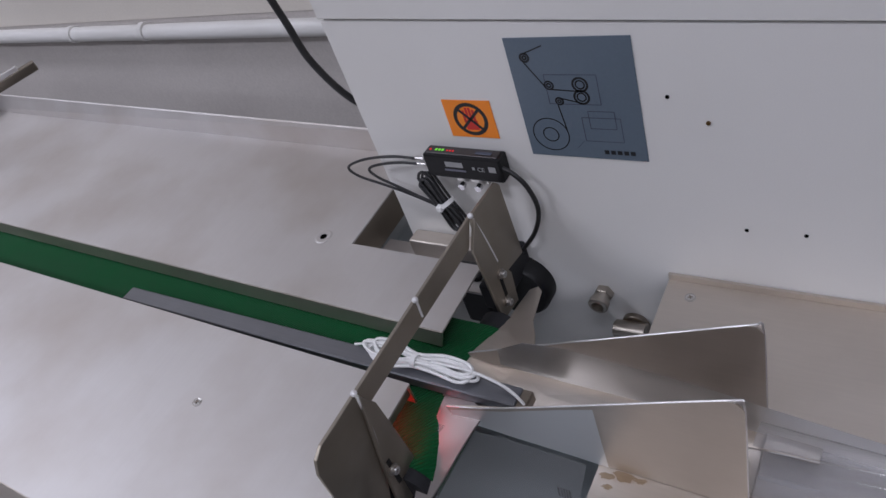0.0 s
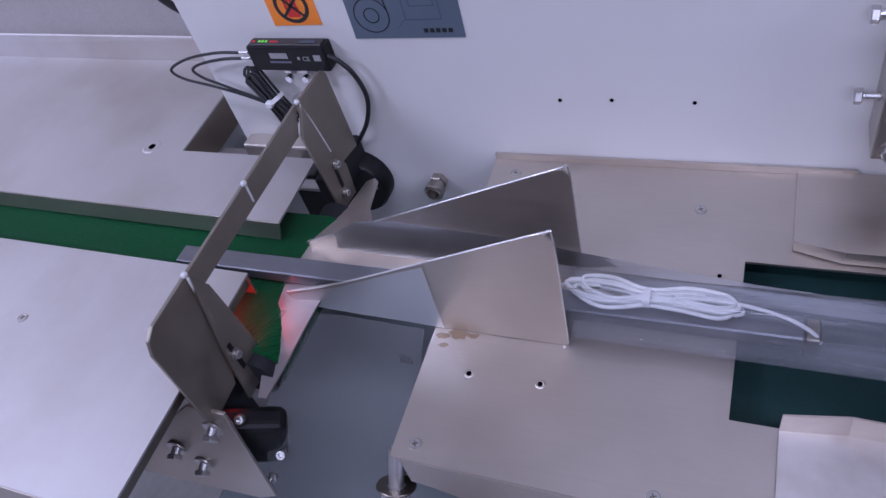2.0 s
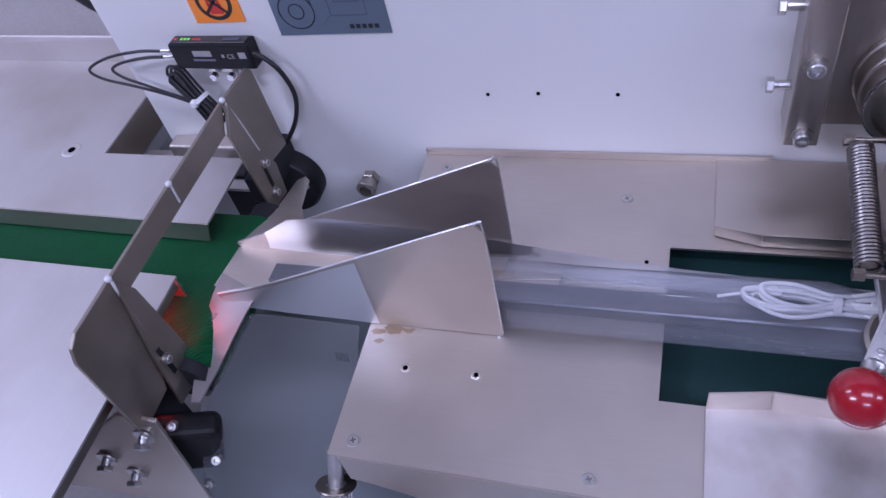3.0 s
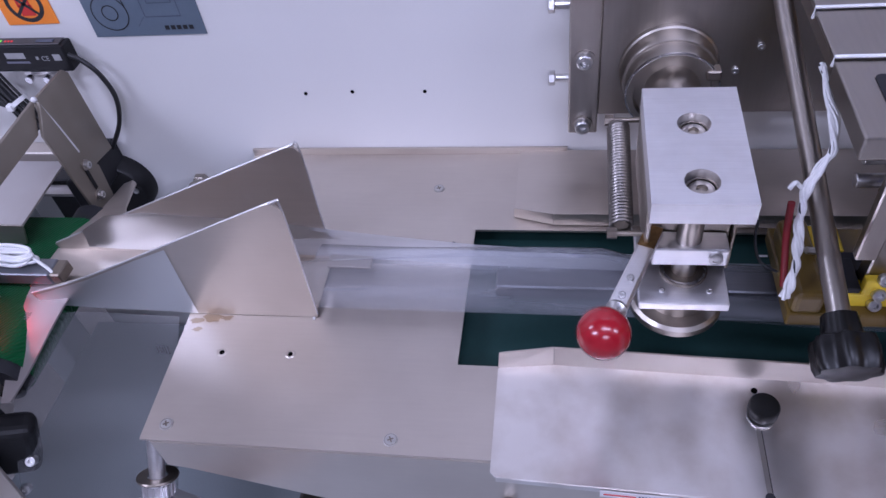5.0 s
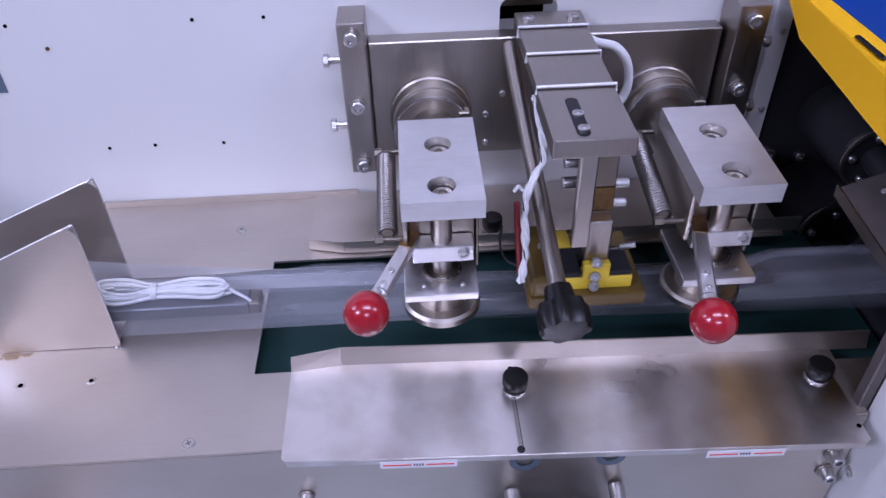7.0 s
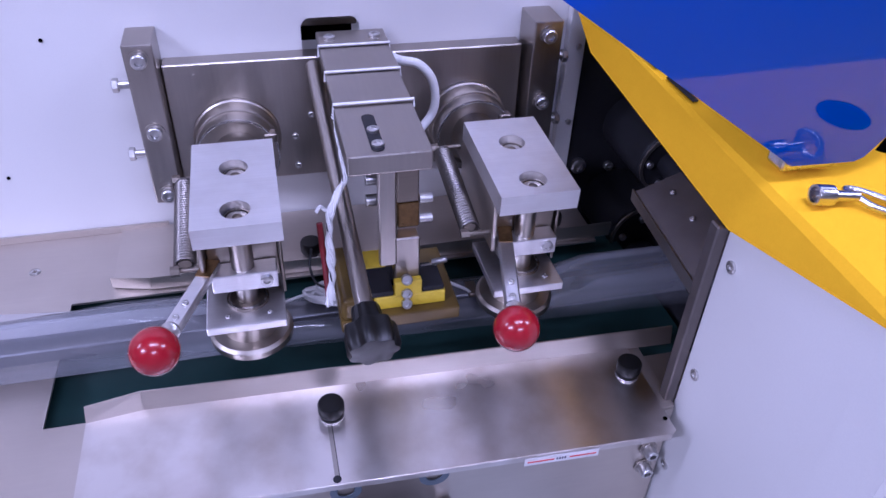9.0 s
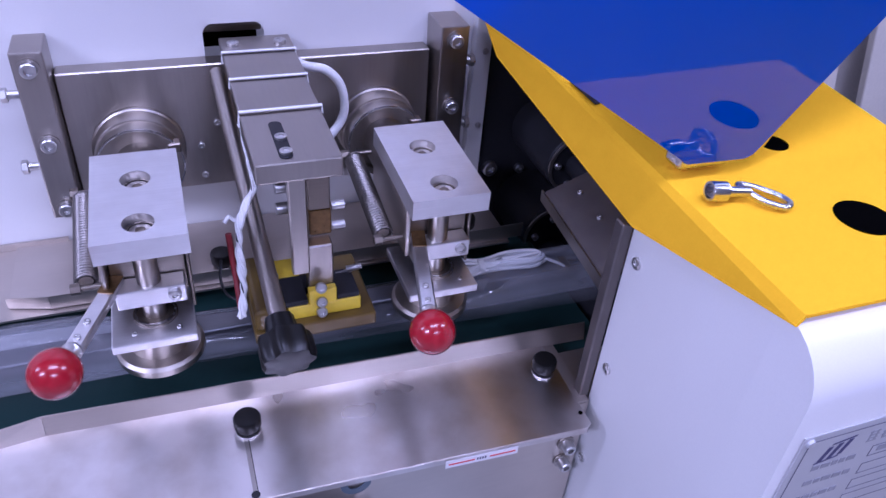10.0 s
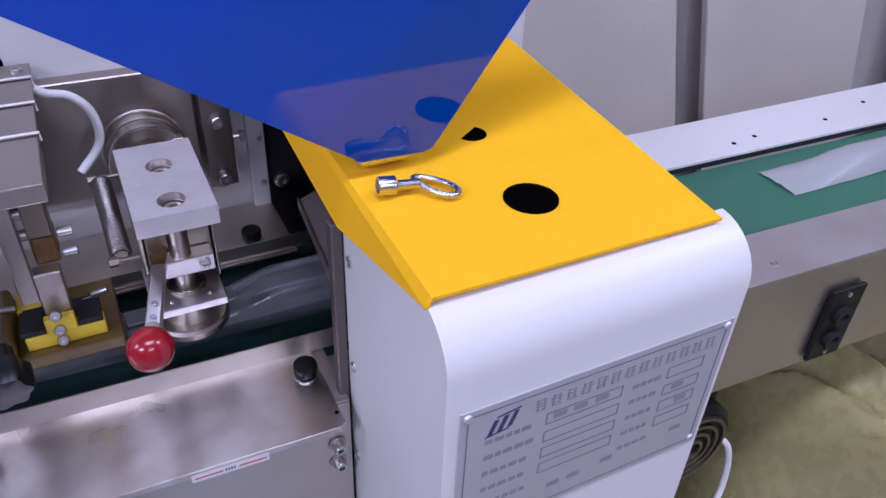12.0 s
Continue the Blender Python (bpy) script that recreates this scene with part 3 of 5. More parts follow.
# ---- portal bracket over the belt ----
portal = thing("sensor_bracket", (-0.3, 0.28, 0.79), "bent stainless sensor bracket standing over the belt", "bracket")
X = -0.302
part("crossbar", sheet(B(), [(X, 0.201, 0.9075), (X, 0.381, 0.9125), (X, 0.366, 0.889), (X, 0.208, 0.887)], (0.003, 0, 0), 0.0005), BRACKETSTEEL, portal)
part("front_plate", sheet(B(), [(X, 0.200, 0.9075), (X, 0.158, 0.906), (X, 0.149, 0.901), (X, 0.1445, 0.890), (X, 0.143, 0.808), (X, 0.148, 0.800), (X, 0.18, 0.802), (X, 0.194, 0.838)], (0.003, 0, 0), 0.0005), BRACKETSTEEL, portal)
part("leg", sheet(B(), [(X + 0.004, 0.2, 0.9065), (X + 0.004, 0.2095, 0.887), (X + 0.004, 0.216, 0.789), (X + 0.004, 0.205, 0.781), (X + 0.004, 0.179, 0.782), (X + 0.004, 0.187, 0.837)], (0.003, 0, 0), 0.0005), BRACKETSTEEL, portal)
part("back_plate", sheet(B(), [(X, 0.381, 0.912), (X, 0.428, 0.910), (X, 0.433, 0.904), (X, 0.436, 0.819), (X, 0.405, 0.824), (X, 0.380, 0.84)], (0.003, 0, 0), 0.0005), BRACKETSTEEL, portal)
part("leg", sheet(B(), [(X + 0.004, 0.381, 0.911), (X + 0.004, 0.3655, 0.888), (X + 0.004, 0.372, 0.793), (X + 0.004, 0.402, 0.79), (X + 0.004, 0.405, 0.824), (X + 0.004, 0.39, 0.85)], (0.003, 0, 0), 0.0005), BRACKETSTEEL, portal)
for y, z in ((0.3815, 0.9125), (0.2875, 0.9105), (0.2, 0.9085)):
    part("weld_bead", ball(B(), (X + 0.003, y, z), 0.0026, 14), PALE, portal, "pale weld bead", 60)
for pts in (((X + 0.005, 0.381, 0.910), (X + 0.006, 0.386, 0.885), (X + 0.006, 0.392, 0.85)), ((X + 0.005, 0.2, 0.906), (X + 0.006, 0.197, 0.88), (X + 0.006, 0.192, 0.845)), ((X + 0.004, 0.2875, 0.909), (X + 0.004, 0.2865, 0.893))):
    part("weld_seam", tube(B(), pts, 0.0010, 6), PALE, portal)
for y, z in ((0.192, 0.826), (0.2, 0.802), (0.389, 0.838), (0.385, 0.806)):
    cap_screw(portal, (X + 0.007, y, z), (1, 0, 0), 0.0035, 0.0035, "screw", 0.005)
part("slot", box(B(), X + 0.0072, X + 0.0076, 0.190, 0.194, 0.808, 0.838, 0), BLACK, portal)
part("slot", box(B(), X + 0.0072, X + 0.0076, 0.385, 0.389, 0.812, 0.836, 0), BLACK, portal)
part("arm_block", box(B(), X - 0.02, X - 0.001, 0.385, 0.45, 0.79, 0.82, 0.002), DARK, portal)

# lower bracket with clamp bolts
lower = thing("clamp_bracket", (-0.34, 0.14, 0.7), "steel clamp bracket with zinc bolts under the tray", "bracket")
part("plate", sheet(B(), [(-0.322, 0.149, 0.812), (-0.287, 0.149, 0.812), (-0.281, 0.134, 0.708), (-0.30, 0.132, 0.70), (-0.44, 0.132, 0.69), (-0.40, 0.14, 0.745)], (0, 0.003, 0), 0.0005), STEEL, lower)
for p in ((-0.306, 0.146, 0.791), (-0.362, 0.140, 0.749), (-0.342, 0.138, 0.733)):
    part("washer", ring(B(), p, Vector(p) + Vector((0, -0.0015, 0)), 0.0, 0.0085, 18), ZINC, lower)
    hex_bolt(lower, p, Vector(p) + Vector((0.001, -0.006, -0.002)), 0.0038, 0.004)
part("stem", box(B(), -0.335, -0.325, 0.153, 0.20, 0.70, 0.79, 0.002), DARK, lower)
part("pad", box(B(), -0.026, 0.026, -0.012, 0.012, -0.028, 0.028, 0.008, 4, pose(-0.297, 0.163, 0.752, 0, 20, 25)), BLACK, lower, "black rubber pad")
for p in ((-0.291, 0.16, 0.786), (-0.268, 0.155, 0.748), (-0.287, 0.147, 0.715)):
    cap_screw(lower, p, (0.3, -0.6, 0.7), 0.004, 0.006)

# ---- sensor amplifier ----
amp = thing("sensor_amplifier", (-0.333, 0.44, 0.915), "black fibre sensor amplifier with lit digits", "sensor")
RA = pose(-0.3335, 0.438, 0.9165, 0, 1.0, 0)
part("body", box(B(), -0.0395, 0.0395, -0.0035, 0.0115, -0.0125, 0.0125, 0.002, 2, RA), BLACK, amp)
part("lid", box(B(), -0.0365, 0.0365, -0.0015, 0.009, 0.0127, 0.0138, 0.0006, 1, RA), BARDARK, amp)
part("button", box(B(), 0.014, 0.030, 0.001, 0.0045, 0.0138, 0.0148, 0.0004, 1, RA), GREYINK, amp)
for k in range(3):
    part("digit", box(B(), -0.028 + 0.0034 * k, -0.0258 + 0.0034 * k, 0.002, 0.0046, 0.0138, 0.0141, 0, 1, RA), LEDGREEN, amp, "lit green digit")
for k in range(3):
    part("digit", box(B(), -0.016 + 0.0030 * k, -0.0143 + 0.0030 * k, 0.002, 0.0040, 0.0138, 0.0141, 0, 1, RA), LEDRED, amp, "lit red digit")
part("indicator", box(B(), -0.034, -0.0318, 0.002, 0.0042, 0.0138, 0.0142, 0, 1, RA), LEDRED, amp, "lit red lamp")
for k, (x0, x1, z0, z1) in enumerate(((-0.017, 0.001, 0.001, 0.0066), (-0.019, 0.003, -0.0036, -0.0016), (0.0105, 0.013, 0.0, 0.003), (0.027, 0.034, -0.001, 0.005))):
    part("print_bar", box(B(), x0, x1, -0.00375, -0.0036, z0, z1, 0, 1, RA), PLATEINK if k == 1 else GREYLABEL, amp)
data = bpy.data.curves.new("marking", "FONT")
data.body, data.size, data.extrude = "CE", 0.0062, 0.0001
ce = new("marking", data)
ce.data.materials.append(GREYLABEL)
ce.parent, HOME[ce.name] = amp, Vector()
ce.matrix_local = Matrix.Translation(-HOME[amp.name]) @ RA @ pose(0.0155, -0.0037, -0.001, 90, 0, 0)
part("bracket", box(B(), -0.012, 0.022, -0.001, 0.0115, -0.0175, -0.0127, 0.001, 1, RA), ZINC, amp)
for x in (-0.004, 0.013):
    part("screw", cyl(B(), RA @ Vector((x, -0.0035, -0.0177)), RA @ Vector((x, -0.0085, -0.0177)), 0.0032, 14), CHROME, amp, smooth=40)
for z in (0.006, 0.0):
    part("ferrule", cyl(B(), RA @ Vector((-0.0395, -0.002, z)), RA @ Vector((-0.049, -0.002, z)), 0.0017, 10), ZINC, amp, smooth=40)
part("fibre_cable", tube(B(), [(-0.382, 0.4365, 0.9225), (-0.41, 0.437, 0.922), (-0.447, 0.438, 0.915), (-0.474, 0.438, 0.903), (-0.464, 0.437, 0.893), (-0.431, 0.436, 0.885), (-0.394, 0.435, 0.874), (-0.362, 0.436, 0.858)], 0.0014, 7), CABLE, amp, smooth=60)
part("fibre_cable", tube(B(), [(-0.382, 0.4365, 0.9165), (-0.405, 0.436, 0.916), (-0.432, 0.436, 0.911), (-0.446, 0.436, 0.904), (-0.438, 0.435, 0.896), (-0.42, 0.434, 0.889), (-0.39, 0.433, 0.877), (-0.358, 0.434, 0.862)], 0.0014, 7), CABLE, amp, smooth=60)
part("power_cable", tube(B(), [(-0.2945, 0.438, 0.918), (-0.285, 0.438, 0.912), (-0.275, 0.438, 0.898), (-0.2715, 0.439, 0.873), (-0.282, 0.44, 0.844), (-0.303, 0.442, 0.815), (-0.315, 0.444, 0.80)], 0.0022, 8), CABLE, amp, smooth=60)
coil = thing("cable_coil", (-0.35, 0.43, 0.88), "coil of black fibre cable tied with white straps", "cable")
random.seed(4)
for k in range(6):
    u = Vector((random.uniform(-0.005, 0.005), random.uniform(-0.006, 0.002), random.uniform(-0.004, 0.005)))
    p0, p1 = Vector((-0.378, 0.437, 0.899)) + u, Vector((-0.352, 0.43, 0.856)) + u
    s = Vector((0.005, 0, 0.003)) * random.uniform(0.6, 1.2)
    part("loop", tube(B(), [p0 - s, p0 + (p1 - p0) * 0.5 - s * 0.7, p1 - s, p1 + (p1 - p0) * 0.08, p1 + s, p0 + (p1 - p0) * 0.5 + s * 0.7, p0 + s, p0 - (p1 - p0) * 0.07, p0 - s], 0.0014, 6, 4), CABLE, coil, smooth=60)
for f in (0.55,):
    c = Vector((-0.378, 0.435, 0.899)).lerp(Vector((-0.352, 0.428, 0.856)), f)
    d = Vector((0.026, -0.007, -0.043)).normalized()
    part("strap", ring(B(), c - d * 0.002, c + d * 0.002, 0.0075, 0.0095, 14), WIRE, coil, "white cable tie", 60)
part("strap_head", box(B(), -0.3685, -0.3625, 0.4205, 0.4265, 0.8725, 0.8785, 0.001), WIRE, coil)
mains = thing("mains_cable", (-0.5, 0.6, 0.9), "thick black cable hanging behind the tray", "cable")
part("sheath", tube(B(), [(-0.63, 0.56, 1.14), (-0.618, 0.56, 1.06), (-0.605, 0.56, 1.0), (-0.592, 0.56, 0.945), (-0.556, 0.57, 0.884), (-0.51, 0.62, 0.82), (-0.47, 0.66, 0.6), (-0.5, 0.7, 0.02)], 0.0043, 10), CABLE, mains, smooth=60)

# ---- packing table ----
ZT = 0.80
table = thing("packing_table", (0.15, 0.3, 0), "brushed stainless packing table with a long belt slot", "table")
bm = B()
sheet(bm, [(-0.157, 0.151, ZT), (0.052, 0.151, ZT), (0.052, 0.449, ZT), (-0.166, 0.449, ZT)], (0, 0, -0.002))
part("top_plate", bm, STEEL, table)
part("front_strip", sheet(B(), [(0.052, 0.151, ZT), (0.489, 0.151, ZT), (0.489, 0.221, ZT), (0.052, 0.221, ZT)], (0, 0, -0.002)), STEEL, table)
part("rear_strip", sheet(B(), [(0.052, 0.352, ZT), (0.512, 0.352, ZT), (0.512, 0.449, ZT), (0.052, 0.449, ZT)], (0, 0, -0.002)), STEEL, table)
part("apron", sheet(B(), [(-0.150, 0.1505, ZT - 0.0025), (0.489, 0.1505, ZT - 0.0025), (0.489, 0.1505, 0.60), (0.30, 0.1505, 0.60), (0.129, 0.1505, 0.667), (-0.135, 0.1505, 0.762), (-0.15, 0.1505, 0.765)], (0, 0.002, 0)), STEEL, table)
# side fold is coloured near black to paint the shadow below the edge
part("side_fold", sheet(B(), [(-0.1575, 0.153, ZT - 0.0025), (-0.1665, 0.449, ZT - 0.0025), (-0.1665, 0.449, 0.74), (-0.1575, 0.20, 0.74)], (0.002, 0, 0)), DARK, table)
part("rear_lip", box(B(), -0.166, 0.1243, 0.4468, 0.4492, 0.8002, 0.8065), STEEL, table)
for x, y in ((0.016, 0.401), (-0.142, 0.163), (0.015, 0.161), (-0.143, 0.43), (0.3, 0.42)):
    flat_screw(table, x, y, ZT)
for x, y in ((-0.122, 0.223), (-0.07, 0.224)):
    part("dimple", lathe(B(), [(0.0018, 0.0003), (0.0028, 0.0005), (0.0038, 0.0)], (x, y, ZT), (x, y, 2), 16), STEEL, table)
    dark_hole(table, (x, y, ZT), (0, 0, 1), 0.0017 if x > -0.1 else 0.0019)
dark_hole(table, (0.036, 0.336, ZT), (0, 0, 1), 0.0016)
cap_screw(table, (0.09, 0.15, 0.745), (0, -1, 0), 0.005, 0.008, "screw", 0.006)
for z in (0.756, 0.735):
    cap_screw(table, (0.477, 0.15, z), (0, -1, 0), 0.005, 0.008, "screw", 0.007)
part("pedestal", box(B(), -0.10, 0.48, 0.20, 0.447, 0.02, 0.58, 0.004), GREYPAINT, table)
part("foot", box(B(), -0.12, 0.48, 0.19, 0.447, 0, 0.02), DARK, table)
part("bed_rail", box(B(), -0.02, 0.53, 0.20, 0.222, 0.74, 0.772), DARK, table)
part("bed_rail", box(B(), -0.02, 0.53, 0.35, 0.37, 0.74, 0.772), DARK, table)
teal = thing("packing_belt", (0.25, 0.29, 0.77), "dark green smooth belt in the table slot", "belt")
bm = box(B(), -0.03, 0.545, 0.19, 0.385, 0.7785, 0.7815)
part("belt", bm, TEALBELT, teal)
for x, y in ((0.09, 0.342), (0.13, 0.340), (0.27, 0.344), (0.46, 0.345), (0.51, 0.34)):
    part("spot", box(B(), x, x + 0.008, y, y + 0.002, 0.7817, 0.7821), PALE, teal)

# machine body under the gap between both tables
base = thing("support_cabinet", (-0.25, 0.25, 0), "grey painted machine base below the tables", "machine base")
part("deck", box(B(), -0.46, -0.10, -0.08, 0.448, 0.50, 0.53, 0.004), GREYPAINT, base)
part("body", box(B(), -0.45, -0.11, -0.06, 0.448, 0.03, 0.50), GREYPAINT, base)
part("foot", box(B(), -0.44, -0.12, -0.05, 0.44, 0, 0.03), DARK, base)
part("film_shelf", box(B(), -0.10, 0.48, -0.16, 0.198, 0.50, 0.53, 0.004), GREYPAINT, base)

# film rollers seen under the apron
for rx, k in ((-0.09, DARKSTEEL), (-0.055, REDWIRE), (-0.03, DARKSTEEL), (0.055, REDWIRE)):
    solo("film_roller", lathe(B(), [(0, 0), (0.014, 0), (0.0145, 0.003), (0.0145, 0.26), (0.014, 0.263), (0, 0.263)], (rx, 0.160, 0.612), (rx, 0.4, 0.612), 24), k, "small steel guide roller under the table" if k is DARKSTEEL else "small red rubber guide roller under the table", "roller", group="guide rollers", smooth=40)
bkt = thing("roller_bracket", (0.01, 0.1, 0.64), "pale bracket plate with a bolt under the table", "bracket")
part("plate", box(B(), -0.012, 0.036, 0.165, 0.25, 0.622, 0.63, 0.002), ALU, bkt)
part("web", box(B(), -0.012, 0.036, 0.24, 0.25, 0.5802, 0.6218, 0.002), ALU, bkt)
cap_screw(bkt, (0.012, 0.195, 0.63), (0, 0, 1), 0.006, 0.006)
axle = thing("roller_stand", (-0.02, 0.1, 0.6), "dark steel frame carrying the guide rollers", "frame")
part("rail", box(B(), -0.098, 0.12, 0.4235, 0.44, 0.5805, 0.64, 0.002), DARK, axle)

# crank with toothed pulley
crank = thing("hand_crank", (-0.19, 0.16, 0.7), "aluminium hand crank with toothed pulley and black grip", "crank")
cx, cy, cz = -0.175, 0.158, 0.731
way = Vector((-0.02, -0.55, -0.8)).normalized()
hub = Vector((cx, cy, cz))
part("bearing_block", box(B(), cx - 0.004, cx + 0.02, 0.172, 0.2, 0.718, 0.746, 0.002), DARK, crank, "black bearing block")
part("shaft", cyl(B(), hub - way * 0.03, hub + way * 0.04, 0.006, 18), ALU, crank, smooth=40)
part("flange", lathe(B(), [(0.0075, 0), (0.0150, 0), (0.0155, 0.001), (0.0150, 0.002), (0.0125, 0.0022), (0.0115, 0.001), (0.0075, 0.001)], hub, hub + way, 32), DARKSTEEL, crank, smooth=40)
q = way.to_track_quat("Z", "Y").to_matrix().to_4x4()
pul = part("pulley", lathe(B(), [(0, 0), (0.0098, 0), (0.0098, 0.011), (0, 0.011)], hub + way * 0.005, hub + way, 24), ALU, crank, "", 40)
for i in range(18):
    part("tooth", box(B(), 0.0095, 0.0118, -0.0009, 0.0009, 0.0055, 0.0155, m=Matrix.Translation(hub) @ q @ pose(0, 0, 0, 0, 0, 20 * i)), ALU, pul)
arm0 = hub + way * 0.018
side = Vector((1, 0, 0))
fore = way.cross(side).normalized()
along = (side * 0.94 + fore * 0.34).normalized()
across = way.cross(along).normalized()
outline_arm = [along * 0.0155 * math.cos(a) + across * 0.0155 * math.sin(a) for a in (radians(60 + 240 * i / 14) for i in range(15))]
outline_arm += [along * 0.13 - across * 0.011, along * 0.13 + across * 0.011]
part("arm", sheet(B(), [arm0 + v for v in outline_arm], way * 0.006, 0.0008), ALU, crank, "bright aluminium crank arm")
part("grip", lathe(B(), [(0, 0), (0.0105, 0), (0.0105, 0.014), (0.013, 0.015), (0.0165, 0.018), (0.018, 0.034), (0.014, 0.04), (0, 0.04)], arm0 + way * 0.0062, arm0 + way, 12), BLACK, crank, "black lobed grip")

# ---- forming shoulder ----
former = thing("film_former", (-0.18, 0.29, 0.8), "polished sheet-steel film forming shoulder with two side guards", "former")
part("deck", sheet(B(), [(-0.300, 0.272, 0.811), (-0.296, 0.314, 0.811), (-0.16, 0.314, 0.812), (-0.058, 0.314, 0.8045), (-0.058, 0.26, 0.8045), (-0.16, 0.26, 0.811)], (0, 0, -0.0015)), STEEL, former)
gt = 0.0015
part("front_guard", sheet(B(), [(-0.288, 0.259, 0.818), (-0.228, 0.2585, 0.840), (-0.066, 0.258, 0.9155), (-0.060, 0.258, 0.9155), (-0.0555, 0.258, 0.910), (-0.0575, 0.258, 0.8005), (-0.162, 0.258, 0.8005), (-0.19, 0.258, 0.803), (-0.284, 0.259, 0.806)], (0, gt, 0)), STEEL, former)
part("back_guard", sheet(B(), [(-0.296, 0.3135, 0.8165), (-0.068, 0.3135, 0.9165), (-0.0615, 0.3135, 0.9175), (-0.057, 0.3135, 0.912), (-0.0575, 0.3135, 0.8005), (-0.162, 0.3135, 0.8005), (-0.292, 0.3135, 0.808)], (0, gt, 0)), STEEL, former)
bm = B()
ra = smooth_path([(-0.2985, 0.285, 0.8115), (-0.297, 0.262, 0.8105), (-0.2945, 0.235, 0.8045), (-0.290, 0.205, 0.796), (-0.284, 0.178, 0.789)], 5)
rb = smooth_path([(-0.250, 0.262, 0.8175), (-0.255, 0.2565, 0.8160), (-0.2625, 0.235, 0.8075), (-0.2705, 0.205, 0.796), (-0.277, 0.179, 0.789)], 5)
va, vb = [bm.verts.new(p) for p in ra], [bm.verts.new(p) for p in rb]
for k in range(len(va) - 1):
    bm.faces.new((va[k], va[k + 1], vb[k + 1], vb[k]))
walls = bmesh.ops.extrude_face_region(bm, geom=list(bm.faces))
bmesh.ops.translate(bm, verts=[v for v in walls["geom"] if isinstance(v, bmesh.types.BMVert)], vec=(0.0003, 0.0003, -0.0014))
part("front_wing", bm, WINGSTEEL, former, "", 40)
# thin bright tubes added to draw the shine along the guards' edges
for pts in ([(-0.286, 0.2588, 0.8190), (-0.228, 0.2588, 0.8402), (-0.070, 0.2588, 0.9137), (-0.061, 0.2588, 0.9157), (-0.0558, 0.2588, 0.910), (-0.0575, 0.2588, 0.803)], [(-0.294, 0.3142, 0.8175), (-0.20, 0.3142, 0.8588), (-0.072, 0.3142, 0.9149), (-0.0625, 0.3142, 0.9177), (-0.0573, 0.3142, 0.912), (-0.0575, 0.3142, 0.803)]):
    part("edge_shine", tube(B(), pts, 0.00075, 6, 4), ALU, former, "bright line added for the shine on the guard edge", 60)
part("back_wing", sheet(B(), [(-0.2975, 0.316, 0.812), (-0.286, 0.36, 0.805), (-0.287, 0.412, 0.795), (-0.281, 0.418, 0.7945), (-0.276, 0.414, 0.7945), (-0.264, 0.372, 0.803), (-0.25, 0.35, 0.812), (-0.235, 0.316, 0.818)], (0.0005, -0.0005, -0.0015)), STEEL, former)
part("tab", box(B(), -0.0565, -0.022, 0.2965, 0.3115, 0.8125, 0.8145, 0.0005, 1), STEEL, former)
part("weld_tab", ball(B(), (-0.060, 0.2565, 0.8008), 0.0013, 10), PALE, former)
cap_screw(former, (-0.050, 0.318, 0.8), (0, 0, 1), 0.0025, 0.003)

STAIN = clear_sheet("brown_residue", (0.86, 0.79, 0.69), (0.13, 0.09, 0.055), 0.12, 0.6, 0, 0.5, 1.01)
random.seed(5)
for sx, sy, sr in ((-0.152, 0.2505, 0.006), (-0.140, 0.2535, 0.008), (-0.149, 0.243, 0.004), (-0.128, 0.2545, 0.005)):
    bm = B()
    bm.faces.new([bm.verts.new((sx + sr * random.uniform(0.6, 1.3) * math.cos(2 * math.pi * i / 14), min(0.2575, sy + 0.5 * sr * random.uniform(0.6, 1.3) * math.sin(2 * math.pi * i / 14)), 0.8006)) for i in range(14)])
    part("residue", bm, STAIN, table, "brown glue residue")

# ---- wrapping film ----
film = thing("wrapping_film", (0.1, 0.29, 0.8), "clear plastic wrapping film folded into a tube", "film")


def strip(rows, name, label="", material=FILM):
    """A thin sheet that runs through rows of points."""
    bm = B()
    k = [smooth_path(r, 5) for r in rows]
    k = [[bm.verts.new(p) for p in r] for r in k]
    for a, b in zip(k, k[1:]):
        for i in range(len(a) - 1):
            bm.faces.new((a[i], a[i + 1], b[i + 1], b[i]))
    ob = part(name, bm, material, film, label, 80)
    ob.visible_shadow = False
    return ob


# tube: front wall, top and rear flap
strip([[(x, yf, 0.8008), (x, yf - 0.003, 0.812), (x, yf + 0.002, zt - 0.003), (x, yf + 0.012, zt), (x, ym, zt + 0.001)] for x, yf, ym, zt in
       ((-0.160, 0.2615, 0.272, 0.826), (-0.06, 0.268, 0.279, 0.838), (0.0, 0.2685, 0.281, 0.842), (0.052, 0.2685, 0.285, 0.844), (0.10, 0.2685, 0.291, 0.845), (0.15, 0.268, 0.293, 0.842), (0.185, 0.268, 0.292, 0.825), (0.30, 0.262, 0.288, 0.822), (0.43, 0.257, 0.286, 0.824), (0.47, 0.255, 0.286, 0.836), (0.6, 0.25, 0.285, 0.836))], "tube_front")
strip([[(x, ym, zt + 0.002), (x, ym + 0.012, zt), (x, yb, z1), (x, yb + 0.002, 0.802)] for x, ym, yb, zt, z1 in
       ((-0.06, 0.285, 0.311, 0.831, 0.824), (0.052, 0.288, 0.307, 0.835, 0.822), (0.15, 0.289, 0.305, 0.835, 0.82), (0.185, 0.288, 0.303, 0.823, 0.816), (0.30, 0.284, 0.302, 0.821, 0.815), (0.43, 0.28, 0.303, 0.823, 0.815), (0.47, 0.28, 0.305, 0.835, 0.82), (0.6, 0.278, 0.305, 0.835, 0.82))], "tube_back")
